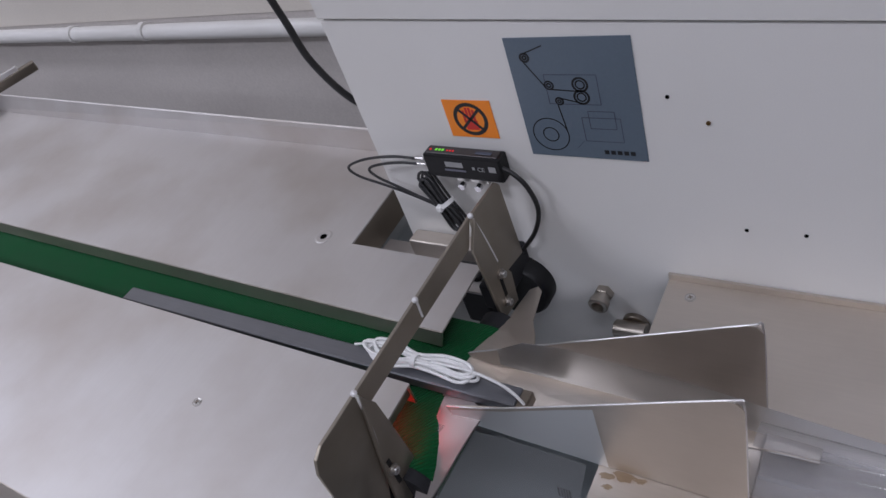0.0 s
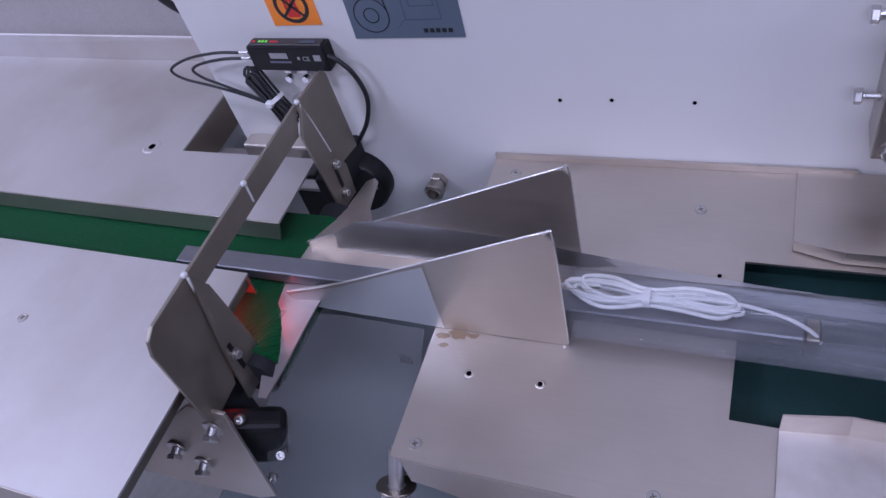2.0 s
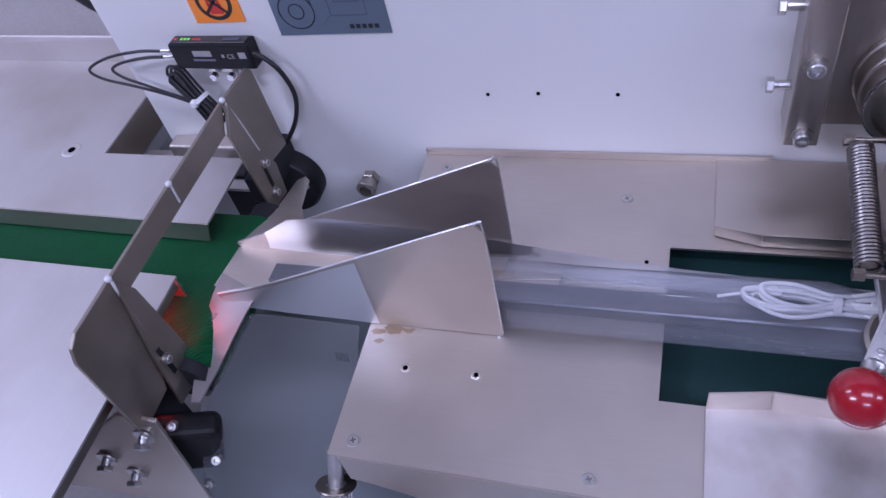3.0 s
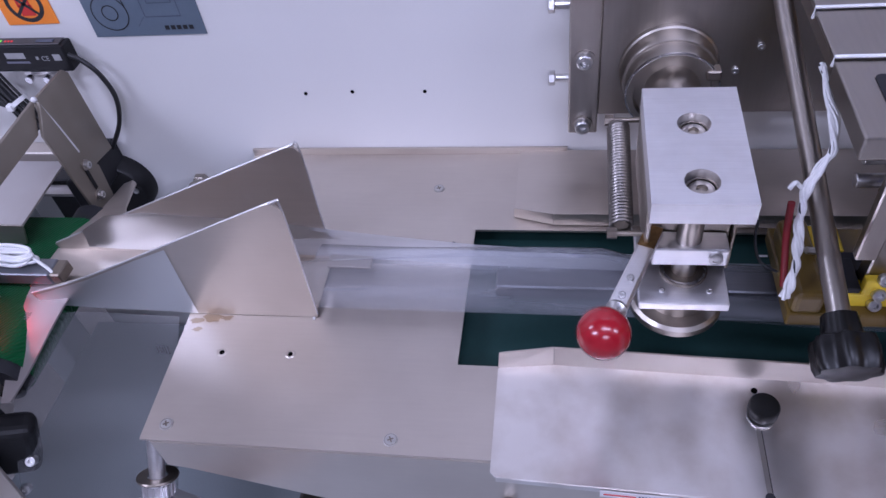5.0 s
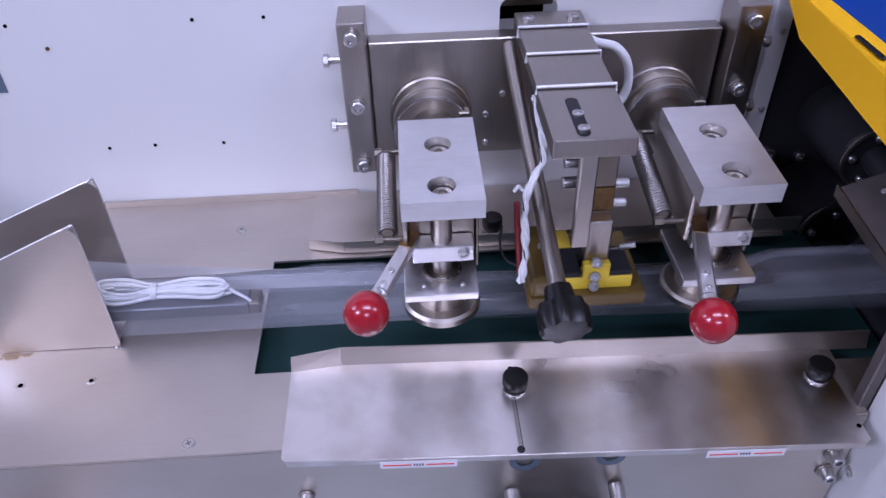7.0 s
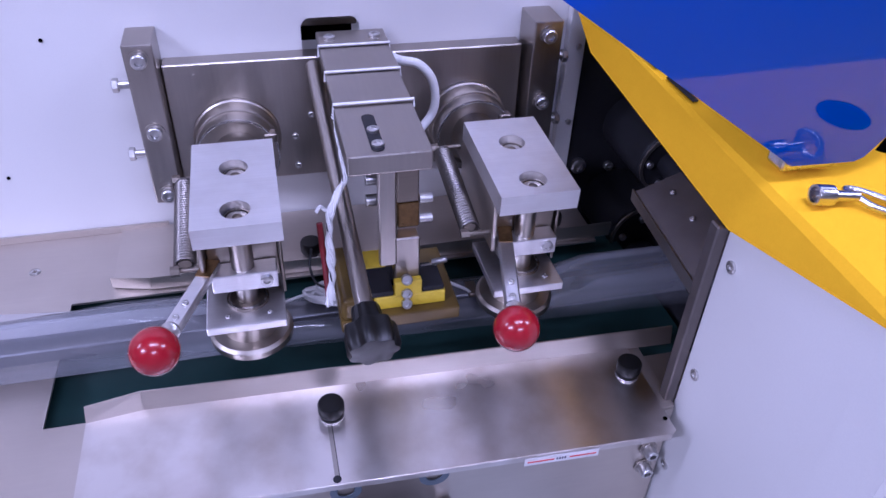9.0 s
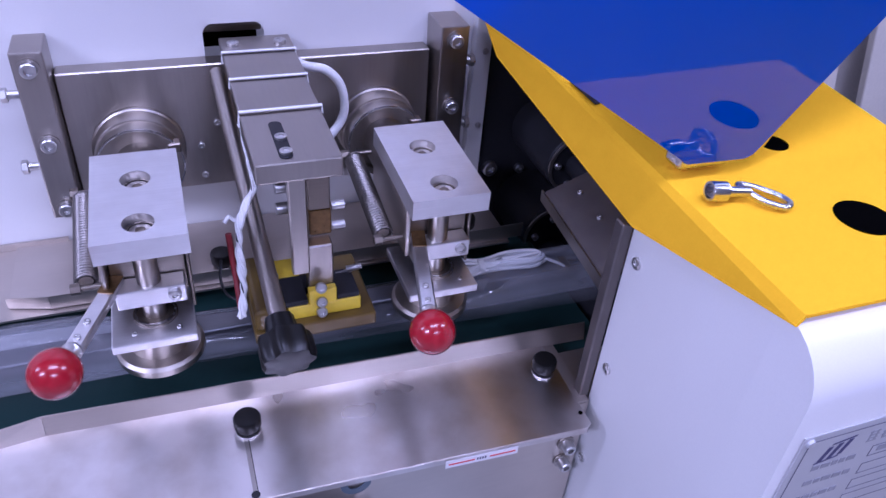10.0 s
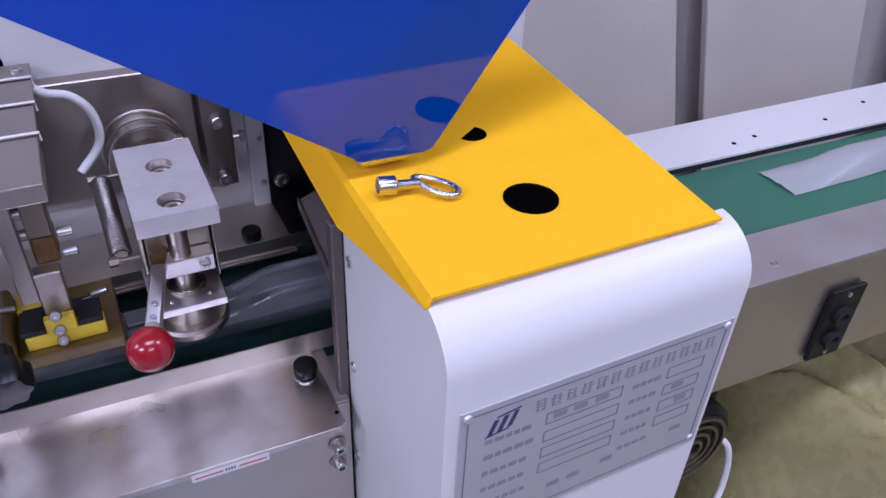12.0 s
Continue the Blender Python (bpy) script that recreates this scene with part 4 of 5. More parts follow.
strip([[(x, y0 - 0.002, z0), (x, y0, (z0 + z1) / 2), (x, y1, z1)] for x, y0, z0, y1, z1 in
       ((-0.262, 0.3115, 0.818, 0.3118, 0.834), (-0.235, 0.3115, 0.816, 0.312, 0.851), (-0.2, 0.3115, 0.815, 0.3122, 0.855), (-0.10, 0.3115, 0.814, 0.312, 0.847), (-0.055, 0.311, 0.812, 0.3115, 0.84), (0.0, 0.308, 0.812, 0.310, 0.834), (0.06, 0.305, 0.812, 0.307, 0.83), (0.18, 0.302, 0.812, 0.304, 0.825))], "rear_flap", "", FLAP)
strip([[(x, 0.2568, z0), (x, 0.2566, (z0 + z1) / 2), (x, 0.2568, z1)] for x, z0, z1 in
       ((-0.282, 0.8075, 0.8185), (-0.228, 0.8045, 0.8385), (-0.18, 0.8035, 0.861), (-0.152, 0.802, 0.873))], "guard_wrap", "film drawn over the front guard", WEB)
strip([[(x, 0.2605, 0.8085), (x, 0.287, 0.8085), (x, 0.3125, 0.8085)] for x in (-0.056, 0.05, 0.2, 0.4, 0.6)], "tube_floor")
# web that comes up to the front wing from below
strip([[(-0.290, 0.246, 0.810), (-0.287, 0.2, 0.786), (-0.285, 0.15, 0.735), (-0.30, 0.08, 0.60)], [(-0.24, 0.2565, 0.8), (-0.235, 0.225, 0.78), (-0.225, 0.165, 0.72), (-0.235, 0.08, 0.59)],
       [(-0.17, 0.2565, 0.797), (-0.172, 0.23, 0.768), (-0.175, 0.17, 0.7), (-0.19, 0.08, 0.58)]], "web", "clear film web rising from below", WEB)
bm = B()
for i in range(5):
    sheet(bm, [(-0.190 + 0.0022 * i, 0.2405, 0.7808), (-0.1885 + 0.0022 * i, 0.2405, 0.7808), (-0.1865 + 0.0022 * i, 0.2365, 0.7755), (-0.188 + 0.0022 * i, 0.2365, 0.7755)], (0, -0.0002, 0.0002))
part("print_mark", bm, INK, film, "small dark printed mark")

# ---- belt guides ----
front_guide = thing("front_guide", (0.28, 0.17, 0.8), "polished stainless guide plate with knurled knobs", "guide")
part("plate", sheet(B(), [(0.081, 0.142, 0.803), (0.084, 0.139, 0.803), (0.474, 0.1255, 0.803), (0.478, 0.128, 0.803), (0.478, 0.185, 0.803), (0.4785, 0.213, 0.803), (0.118, 0.2225, 0.803), (0.0805, 0.2185, 0.803)], (0, 0, -0.002)), POLISHED, front_guide)
part("lip", sheet(B(), [(0.118, 0.222, 0.8025), (0.515, 0.2085, 0.8025), (0.515, 0.212, 0.8175), (0.118, 0.2255, 0.8175)], (0, 0.0012, 0)), STEEL, front_guide)
part("lip_end", sheet(B(), [(0.0805, 0.2175, 0.8025), (0.1178, 0.222, 0.8025), (0.1178, 0.2255, 0.8175), (0.0815, 0.2215, 0.8145)], (0, 0.0012, 0)), STEEL, front_guide)
part("front_fold", sheet(B(), [(0.0845, 0.1388, 0.802), (0.474, 0.1252, 0.802), (0.474, 0.1252, 0.797), (0.0845, 0.1388, 0.797)], (0, 0.001, 0)), POLISHED, front_guide)
for x, y in ((0.245, 0.190), (0.466, 0.184)):
    k = part("knob", lathe(B(), [(0, 0), (0.0058, 0), (0.0058, 0.004), (0.0085, 0.0045), (0.0092, 0.006), (0.0092, 0.0125), (0.0084, 0.0138), (0, 0.0145)], (x, y, 0.8032), (x, y, 2), 28), KNOB, front_guide, "black knurled knob", 40)
    part("washer", ring(B(), (x, y, 0.8031), (x, y, 0.8046), 0.0, 0.0085, 20), ZINC, k)
    if x > 0.4:
        dark_hole(front_guide, (x + 0.009, y - 0.045, 0.803), (0, 0, 1), 0.0016)
        continue
    part("slot", box(B(), x - 0.0040, x - 0.0012, y - 0.052, y - 0.006, 0.8029, 0.80325), MIDSTEEL, front_guide)
    part("slot_edge", box(B(), x - 0.0012, x - 0.0007, y - 0.052, y - 0.006, 0.8029, 0.80335), DARK, front_guide)
    part("slot_end", cyl(B(), (x - 0.0027, y - 0.053, 0.8029), (x - 0.0027, y - 0.053, 0.8036), 0.0028, 14), DARK, front_guide)
    dark_hole(front_guide, (x - 0.001, y + 0.0185, 0.803), (0, 0, 1), 0.002)

def fold_bar(x0, x1, z0, z1, proud):
    """A thin print lying on the sloping front fold of the guide."""
    y0, y1 = (0.1388 - 0.0349 * (x - 0.0845) - proud for x in (x0, x1))
    return sheet(B(), [(x0, y0, z0), (x1, y1, z0), (x1, y1, z1), (x0, y0, z1)], (0, 0.0003, 0))


for x0, x1 in ((0.147, 0.199), (0.367, 0.42)):
    lab = part("warning_strip", fold_bar(x0, x1, 0.7930, 0.8005, 0.0008), PALE, front_guide, "narrow white strip with red arrows")
    part("red_bar", fold_bar(x0 + 0.002, x0 + 0.021, 0.7961, 0.7970, 0.0012), REDINK, lab)
    part("red_bar", fold_bar(x1 - 0.021, x1 - 0.002, 0.7961, 0.7970, 0.0012), REDINK, lab)
    for i in range(4):
        part("print_bar", fold_bar(x0 + 0.0225 + 0.0019 * i, x0 + 0.0237 + 0.0019 * i, 0.7957, 0.7977, 0.0012), PLATEINK, lab)
back_guide = thing("back_guide", (0.3, 0.37, 0.8), "stainless rear belt guide with a bent lip", "guide")
part("plate", sheet(B(), [(0.083, 0.366, 0.803), (0.115, 0.3575, 0.803), (0.512, 0.3555, 0.803), (0.512, 0.448, 0.803), (0.083, 0.448, 0.803)], (0, 0, -0.0022)), STEEL, back_guide)
part("lip", sheet(B(), [(0.115, 0.358, 0.8025), (0.525, 0.3555, 0.8025), (0.525, 0.3545, 0.818), (0.115, 0.3565, 0.815)], (0, -0.0012, 0)), STEEL, back_guide)
part("lip_end", sheet(B(), [(0.083, 0.3665, 0.8025), (0.1148, 0.358, 0.8025), (0.1148, 0.3565, 0.815), (0.083, 0.366, 0.812)], (-0.0003, -0.0012, 0)), STEEL, back_guide)
for x in (0.249, 0.475):
    k = part("knob", lathe(B(), [(0, 0), (0.0058, 0), (0.0058, 0.004), (0.0085, 0.0045), (0.0092, 0.006), (0.0092, 0.014), (0.0084, 0.0155), (0, 0.016)], (x, 0.376, 0.8035), (x, 0.376, 2), 28), KNOB, back_guide, "black knurled knob", 40)
for x in (0.23, 0.26, 0.40, 0.44):
    dark_hole(back_guide, (x, 0.362, 0.803), (0, 0, 1), 0.0018)

# ---- roller unit mounting ----
mount = thing("mounting_plate", (0.3, 0.43, 0.85), "thick stainless mounting plate bolted to the cabinet", "plate")
part("plate", box(B(), 0.1475, 0.449, 0.432, 0.4495, 0.853, 0.9645, 0.001, 1), MIDSTEEL, mount)
for x0, x1 in ((0.1245, 0.147), (0.4515, 0.477)):
    part("side_bar", box(B(), x0, x1, 0.412, 0.4495, 0.850, 0.991, 0.0012, 2), MIDSTEEL, mount)
    for z in (0.859, 0.918, 0.979):
        cap_screw(mount, ((x0 + x1) / 2, 0.412, z), (0, -1, 0), 0.006, 0.005, "screw", 0.0078)
for z in (0.89, 0.952):
    hex_bolt(mount, (0.1245, 0.43, z), (0.114, 0.43, z), 0.0033, 0.005)
    hex_bolt(mount, (0.477, 0.43, z), (0.486, 0.43, z), 0.0033, 0.005)
for x, z in ((0.262, 0.913), (0.247, 0.893), (0.247, 0.864), (0.355, 0.864)):
    cap_screw(mount, (x, 0.432, z), (0, -1, 0), 0.0028, 0.003)


def holed_block(hx, ys, holes, r, hz, m):
    """A slab with one round blind hole in each half."""
    bm = B()
    bot = []
    for (y0, y1), yc in zip(((ys[1], ys[2]), (ys[0], ys[1])), holes):
        angles = sorted([2 * math.pi * i / 32 for i in range(32)] + [math.atan2(y - yc, x) % (2 * math.pi) for x in (-hx, hx) for y in (y0, y1)])
        top, rim, low = [], [], []
        for a in angles:
            c, q = math.cos(a), math.sin(a)
            k = min(hx / abs(c) if abs(c) > 1e-6 else 9, ((y1 - yc) if q > 0 else (yc - y0)) / abs(q) if abs(q) > 1e-6 else 9)
            top.append(bm.verts.new(m @ Vector((k * c, yc + k * q, hz))))
            rim.append(bm.verts.new(m @ Vector((r * c, yc + r * q, hz))))
            low.append(bm.verts.new(m @ Vector((r * c, yc + r * q, -0.002))))
        for i in range(len(angles)):
            j = (i + 1) % len(angles)
            bm.faces.new((top[i], top[j], rim[j], rim[i]))
            bm.faces.new((rim[i], rim[j], low[j], low[i]))
        bm.faces.new(low)
    for a, b in (((-hx, ys[0]), (hx, ys[0])), ((hx, ys[0]), (hx, ys[2])), ((hx, ys[2]), (-hx, ys[2])), ((-hx, ys[2]), (-hx, ys[0]))):
        bm.faces.new([bm.verts.new(m @ Vector((*p, z))) for p, z in ((a, hz), (b, hz), (b, -hz), (a, -hz))])
    bm.faces.new([bm.verts.new(m @ Vector((x, y, -hz))) for x, y in ((-hx, ys[0]), (-hx, ys[2]), (hx, ys[2]), (hx, ys[0]))])
    bmesh.ops.remove_doubles(bm, verts=bm.verts, dist=1e-6)
    return bm


def roller_unit(dx, lever):
    x0 = 0.170 + dx
    u = thing("roller_unit", (x0 + 0.03, 0.3, 0.82), "aluminium pull roller unit with a red ball lever", "roller unit", "roller units")
    xc = x0 + 0.0285
    hub = part("hub", lathe(B(), [(0, 0), (0.0365, 0), (0.0365, 0.004), (0.0352, 0.005), (0.0352, 0.018), (0.0345, 0.019), (0.033, 0.0192), (0.033, 0.034), (0.0322, 0.0352), (0.028, 0.0352), (0.027, 0.03), (0.02, 0.03), (0.02, 0.1), (0, 0.1)], (xc, 0.4318, 0.897), (xc, 0, 0.897), 44), TURNED, u, "turned steel hub", 35)
    part("retaining_ring", ring(B(), (xc, 0.3985, 0.897), (xc, 0.3968, 0.897), 0.0285, 0.0335, 40), CHROME, hub, "bright retaining ring", 40)
    part("hub_clamp", box(B(), xc + 0.022, xc + 0.032, 0.395, 0.405, 0.908, 0.916, 0.001, 1), DARKSTEEL, hub)
    part("body", box(B(), x0 + 0.004, x0 + 0.052, 0.262, 0.338, 0.877, 0.931, 0.001, 1), DARKSTEEL, u)
    tilt = pose(xc, 0.286, 0.9348, 2.5, 0, 0)
    holes = (0.0165, -0.0325)
    bm = holed_block(0.0283, (-0.0505, -0.008, 0.0505), holes, 0.0098, 0.0077, tilt)
    top = part("top_block", bm, ALU, u, "satin aluminium top block", 30)
    for y in holes:
        c = tilt @ Vector((0.0005, y, -0.0005))
        up = tilt.to_3x3() @ Vector((0, 0, 1))
        part("counterbore", ring(B(), c - up * 0.001, c + up * 0.002, 0.0082, 0.0094, 28), DARKSTEEL, top, "", 40)
        part("bore_screw", lathe(B(), [(0, 0), (0.0072, 0), (0.0072, 0.0028), (0.0062, 0.0034), (0.0032, 0.0034), (0.0028, 0.001), (0, 0.001)], c - up * 0.001, c + up, 20), TURNED, top, "", 40)
    for y, z in ((0.31, 0.915), (0.275, 0.9), (0.325, 0.888)):
        cap_screw(u, (x0 + 0.004, y, z), (-1, 0, 0), 0.0032, 0.002)
    part("side_plate", box(B(), x0 + 0.0525, x0 + 0.0545, 0.258, 0.29, 0.8637, 0.931, 0.0005, 1), DARKSTEEL, u)
    part("side_cheek", box(B(), x0 + 0.0005, x0 + 0.0035, 0.248, 0.3375, 0.885, 0.9305, 0.0008, 1), TURNED, u)
    part("clamp_block", box(B(), x0 + 0.006, x0 + 0.05, 0.246, 0.2615, 0.879, 0.893, 0.001, 2), ALU, u)
    cap_screw(u, (x0 + 0.0425, 0.246, 0.887), (0, -1, 0), 0.0042, 0.003)
    part("lower_plate", box(B(), x0 - 0.001, x0 + 0.0525, 0.229, 0.29, 0.857, 0.8635, 0.0008, 2), ALU, u)
    bear = part("bearing", ring(B(), (xc - 0.001, 0.256, 0.8634), (xc - 0.001, 0.256, 0.8655), 0.0075, 0.0145, 30), DARKSTEEL, u, "", 40)
    part("race", ring(B(), (xc - 0.001, 0.256, 0.8636), (xc - 0.001, 0.256, 0.866), 0.0122, 0.0138, 30), CHROME, bear, "", 40)
    for a in (-1, 1):
        cap_screw(u, (xc - 0.001 + a * 0.014, 0.239, 0.8635), (0, 0, 1), 0.0018, 0.0012)
    part("shaft", cyl(B(), (xc - 0.001, 0.256, 0.85), (xc - 0.001, 0.256, 0.931), 0.0075, 20), TURNED, u, "", 40)
    part("roller", lathe(B(), [(0, 0), (0.027, 0), (0.0298, 0.0015), (0.0298, 0.0065), (0.0275, 0.0085), (0.0195, 0.009), (0.019, 0.028), (0.0175, 0.030), (0, 0.030)], (xc - 0.002, 0.260, 0.8264), (xc - 0.002, 0.262, 2), 44), TURNED, u, "turned steel pull roller", 35)
    part("support", box(B(), xc - 0.012, xc + 0.012, 0.29, 0.338, 0.857, 0.8765, 0.001, 1), DARKSTEEL, u)
    p0, p1 = Vector((x0 + 0.008 + (0.006 if dx else 0), 0.262, 0.896)), Vector(lever)
    d = (p1 - p0).normalized()
    side = d.cross(Vector((0, 0, 1))).normalized() * 0.0052
    lev = part("lever", sheet(B(), [p0 - side, p0 + side, p1 - d * 0.021 + side * 1.05, p1 - d * 0.021 - side * 1.05], (0, 0, -0.0065), 0.0012), ALU, u)
    part("lever_tang", sheet(B(), [p0 - side * 0.98, p0 + side * 0.98, p0 + d * 0.018 + side * 0.98, p0 + d * 0.018 - side * 0.98], (0, 0, 0.0006)), BURNT, lev, "heat-stained lever end")
    part("stem", lathe(B(), [(0.0, 0), (0.0056, 0), (0.0062, 0.002), (0.0045, 0.005), (0.0042, 0.02), (0, 0.02)], p1 - d * 0.0225 - Vector((0, 0, 0.003)), p1, 18), ZINC, lev, "", 40)
    for f in (0.029, 0.043):
        cap_screw(lev, p1 - d * f + Vector((0, 0, 0.0002)), (0, 0, 1), 0.0022, 0.0015)
    part("ball_knob", ball(B(), p1, 0.0148), RED, lev, "glossy red ball knob", 60)
    s0, s1 = (Vector((0.1585, 0.350, 0.904)), Vector((0.1585, 0.268, 0.889))) if not dx else (Vector((0.358, 0.345, 0.914)), Vector((0.3595, 0.262, 0.897)))
    spring(u, s0, s1, 0.0068, 0.0011, 34, SPRINGSTEEL)
    part("spring_core", cyl(B(), s0.lerp(s1, 0.02), s0.lerp(s1, 0.98), 0.0046, 14), DARKSTEEL, u, "", 40)
    for e, f in ((s0, 1), (s1, -1)):
        part("spring_pin", cyl(B(), e + Vector((-0.006, 0.006 * f, 0.001)), e + Vector((0.016, 0.006 * f, 0.001)), 0.0018, 12), DARKSTEEL, u, "", 40)
        part("pin_nut", cyl(B(), e + Vector((-0.009, 0.006 * f, 0.001)), e + Vector((-0.003, 0.006 * f, 0.001)), 0.0038, 6), DARKSTEEL, u)
    return u


roller_unit(0.0, (0.1455, 0.180, 0.8965))
roller_unit(0.2015, (0.3625, 0.1605, 0.892))

# ---- sealing head ----
head = thing("sealing_head", (0.3, 0.3, 0.83), "steel centre sealing head on a cantilever arm", "sealing head")
part("arm", box(B(), 0.2725, 0.3255, 0.3155, 0.449, 0.9625, 0.974, 0.001, 1), DARKSTEEL, head)
part("arm_root", box(B(), 0.2715, 0.328, 0.4145, 0.445, 0.9742, 0.9805, 0.0008, 1), MIDSTEEL, head)
for x in (0.281, 0.318):
    cap_screw(head, (x, 0.428, 0.9805), (0, 0, 1), 0.0048, 0.003)
part("cover", box(B(), 0.2715, 0.3275, 0.368, 0.4125, 0.9742, 0.979, 0.0006, 1), MIDSTEEL, head)
part("cover", box(B(), 0.271, 0.3265, 0.316, 0.366, 0.9742, 0.9775, 0.0006, 1), MIDSTEEL, head)
for y, z in ((0.4135, 0.9808), (0.367, 0.9792), (0.3155, 0.978)):
    part("edge_bead", tube(B(), [(0.2705, y, 0.972), (0.2705, y, z), (0.328, y, z), (0.328, y, 0.972)], 0.0011, 6, 1), WIRE, head, "pale edge bead")
part("head_plate", box(B(), 0.2705, 0.3265, 0.2455, 0.3145, 0.9615, 0.976, 0.0012, 2), MIDSTEEL, head)
sl = part("slot", sheet(B(), [(0.2918 + a, 0.275 + b, 0.9762) for a, b in ((0.0045 * math.cos(t) - 0.0, (0.021 if math.sin(t) > 0 else -0.021) + 0.0045 * math.sin(t)) for t in (2 * math.pi * i / 20 for i in range(20)))], (0, 0, 0.0003)), DARK, head)
for y in (0.2575, 0.277):
    cap_screw(head, (0.2925, y, 0.9762), (0, 0, 1), 0.0042, 0.0022)
part("hanger", box(B(), 0.2905, 0.3025, 0.2475, 0.2545, 0.884, 0.9635, 0.001, 1), MIDSTEEL, head)
part("heater_body", box(B(), 0.3055, 0.3215, 0.262, 0.285, 0.905, 0.926, 0.0015, 2), BURNT, head, "heat-tinted brass heater body")
part("heater_post", box(B(), 0.3055, 0.321, 0.262, 0.285, 0.9262, 0.9635, 0.001, 1), DARKSTEEL, head)
part("heater_shank", box(B(), 0.3015, 0.3195, 0.25, 0.262, 0.8585, 0.9048, 0.001, 1), MIDSTEEL, head)
for z in (0.925, 0.942):
    part("clamp_screw", cyl(B(), (0.285, 0.272, z), (0.305, 0.272, z), 0.0042, 14, 0.0005), ZINC, head, "", 40)
    part("clamp_screw", cyl(B(), (0.323, 0.272, z - 0.02), (0.333, 0.272, z - 0.02), 0.0035, 14, 0.0005), ZINC, head, "", 40)
part("shoe", box(B(), 0.260, 0.348, 0.237, 0.312, 0.835, 0.8465, 0.0015, 2), AMBER, head, "amber resin sealing shoe")
part("tape_wrap", box(B(), 0.2605, 0.279, 0.236, 0.302, 0.8467, 0.866, 0.004, 3), AMBER, head, "glossy amber heat-proof tape wrap")
part("cross_bar", box(B(), 0.284, 0.334, 0.263, 0.28, 0.8466, 0.858, 0.001, 1), DARK, head)
part("yellow_block", box(B(), 0.285, 0.338, 0.244, 0.257, 0.8466, 0.858, 0.0008, 1), YELLOWBLOCK, head, "yellow insulating block")
part("yellow_post", box(B(), 0.3, 0.32, 0.243, 0.2495, 0.8582, 0.871, 0.0008, 1), YELLOWBLOCK, head, "yellow insulating block")
part("yellow_block", box(B(), 0.28, 0.30, 0.282, 0.305, 0.8466, 0.856, 0.0008, 1), YELLOWBLOCK, head, "yellow insulating block")
for z in (0.851, 0.8605, 0.8735):
    part("screw", lathe(B(), [(0, 0), (0.004, 0), (0.004, 0.004), (0.0034, 0.0047), (0.002, 0.0047), (0.002, 0.002), (0, 0.002)], (0.3085, 0.2435, z), (0.3085, 0.18, z + 0.03), 16), ZINC, head, "", 40)
part("clamp_wing", box(B(), 0.283, 0.2995, 0.2445, 0.27, 0.8582, 0.8625, 0.0006, 1), DARK, head)
part("clamp_wing", box(B(), 0.3205, 0.337, 0.2445, 0.27, 0.8582, 0.8625, 0.0006, 1), DARK, head)
for p in ((0.282, 0.27, 0.868), (0.333, 0.268, 0.866), (0.326, 0.272, 0.8585)):
    part("set_screw", cyl(B(), p, Vector(p) + Vector((0.011 if p[0] > 0.3 else -0.011, -0.002, 0.003)), 0.0024, 12), ZINC, head, "", 40)
rod_a, rod_b = Vector((0.2665, 0.431, 0.957)), Vector((0.2737, 0.2015, 0.8815))
rod = part("adjust_rod", cyl(B(), rod_a, rod_b, 0.0062, 20), TURNED, head, "", 40)
d = (rod_b - rod_a).normalized()
bm = B()
q = d.to_track_quat("Z", "Y").to_matrix().to_4x4()
n = 56
rings = []
for h, f in ((-0.006, 0.56), (0.006, 0.62), (0.008, 0.94), (0.011, 1.0), (0.023, 1.0), (0.027, 0.92), (0.028, 0.6)):
    rings.append([bm.verts.new(rod_b + q @ Vector((math.cos(a) * rr, math.sin(a) * rr, h))) for a, rr in ((2 * math.pi * i / n, 0.0170 * f * (1 + (0.085 if f > 0.6 else 0.03) * math.cos(7 * 2 * math.pi * i / n))) for i in range(n))])
for a, b in zip(rings, rings[1:]):
    for i in range(n):
        bm.faces.new((a[i], a[(i + 1) % n], b[(i + 1) % n], b[i]))
bm.faces.new(rings[0])
bm.faces.new(rings[-1])
part("star_knob", bm, KNOB, rod, "black star-shaped knob", 50)
part("loop_cable", tube(B(), [(0.318, 0.43, 0.972), (0.333, 0.41, 0.9675), (0.351, 0.41, 0.962), (0.363, 0.41, 0.948), (0.3665, 0.41, 0.928), (0.362, 0.41, 0.912), (0.345, 0.405, 0.895)], 0.0038, 12), WIRE, head, "white braided heater cable", 60)
random.seed(8)
for k in range(6):
    o = Vector((random.uniform(-0.0006, 0.0006), random.uniform(-0.0006, 0.0006), random.uniform(-0.0005, 0.0005)))
    w = [Vector(p) + o + Vector((0.0019 * math.cos(i * 2.2 + k * 1.05), 0.0019 * math.sin(i * 2.2 + k * 1.05), 0)) for i, p in enumerate(((0.2725, 0.335, 0.96), (0.2735, 0.315, 0.953), (0.2742, 0.298, 0.947), (0.2735, 0.285, 0.938), (0.267, 0.277, 0.93), (0.2605, 0.27, 0.921), (0.258, 0.262, 0.913), (0.257, 0.255, 0.905), (0.2565, 0.247, 0.897), (0.256, 0.24, 0.888), (0.254, 0.234, 0.878), (0.252, 0.231, 0.87)))]
    part("wire", tube(B(), w, 0.0007 if k == 3 else 0.0013, 6, 4), CABLE if k == 3 else WIRE, head, "dark tracer strand in the wire bundle" if k == 3 else "white braided wire", 60)
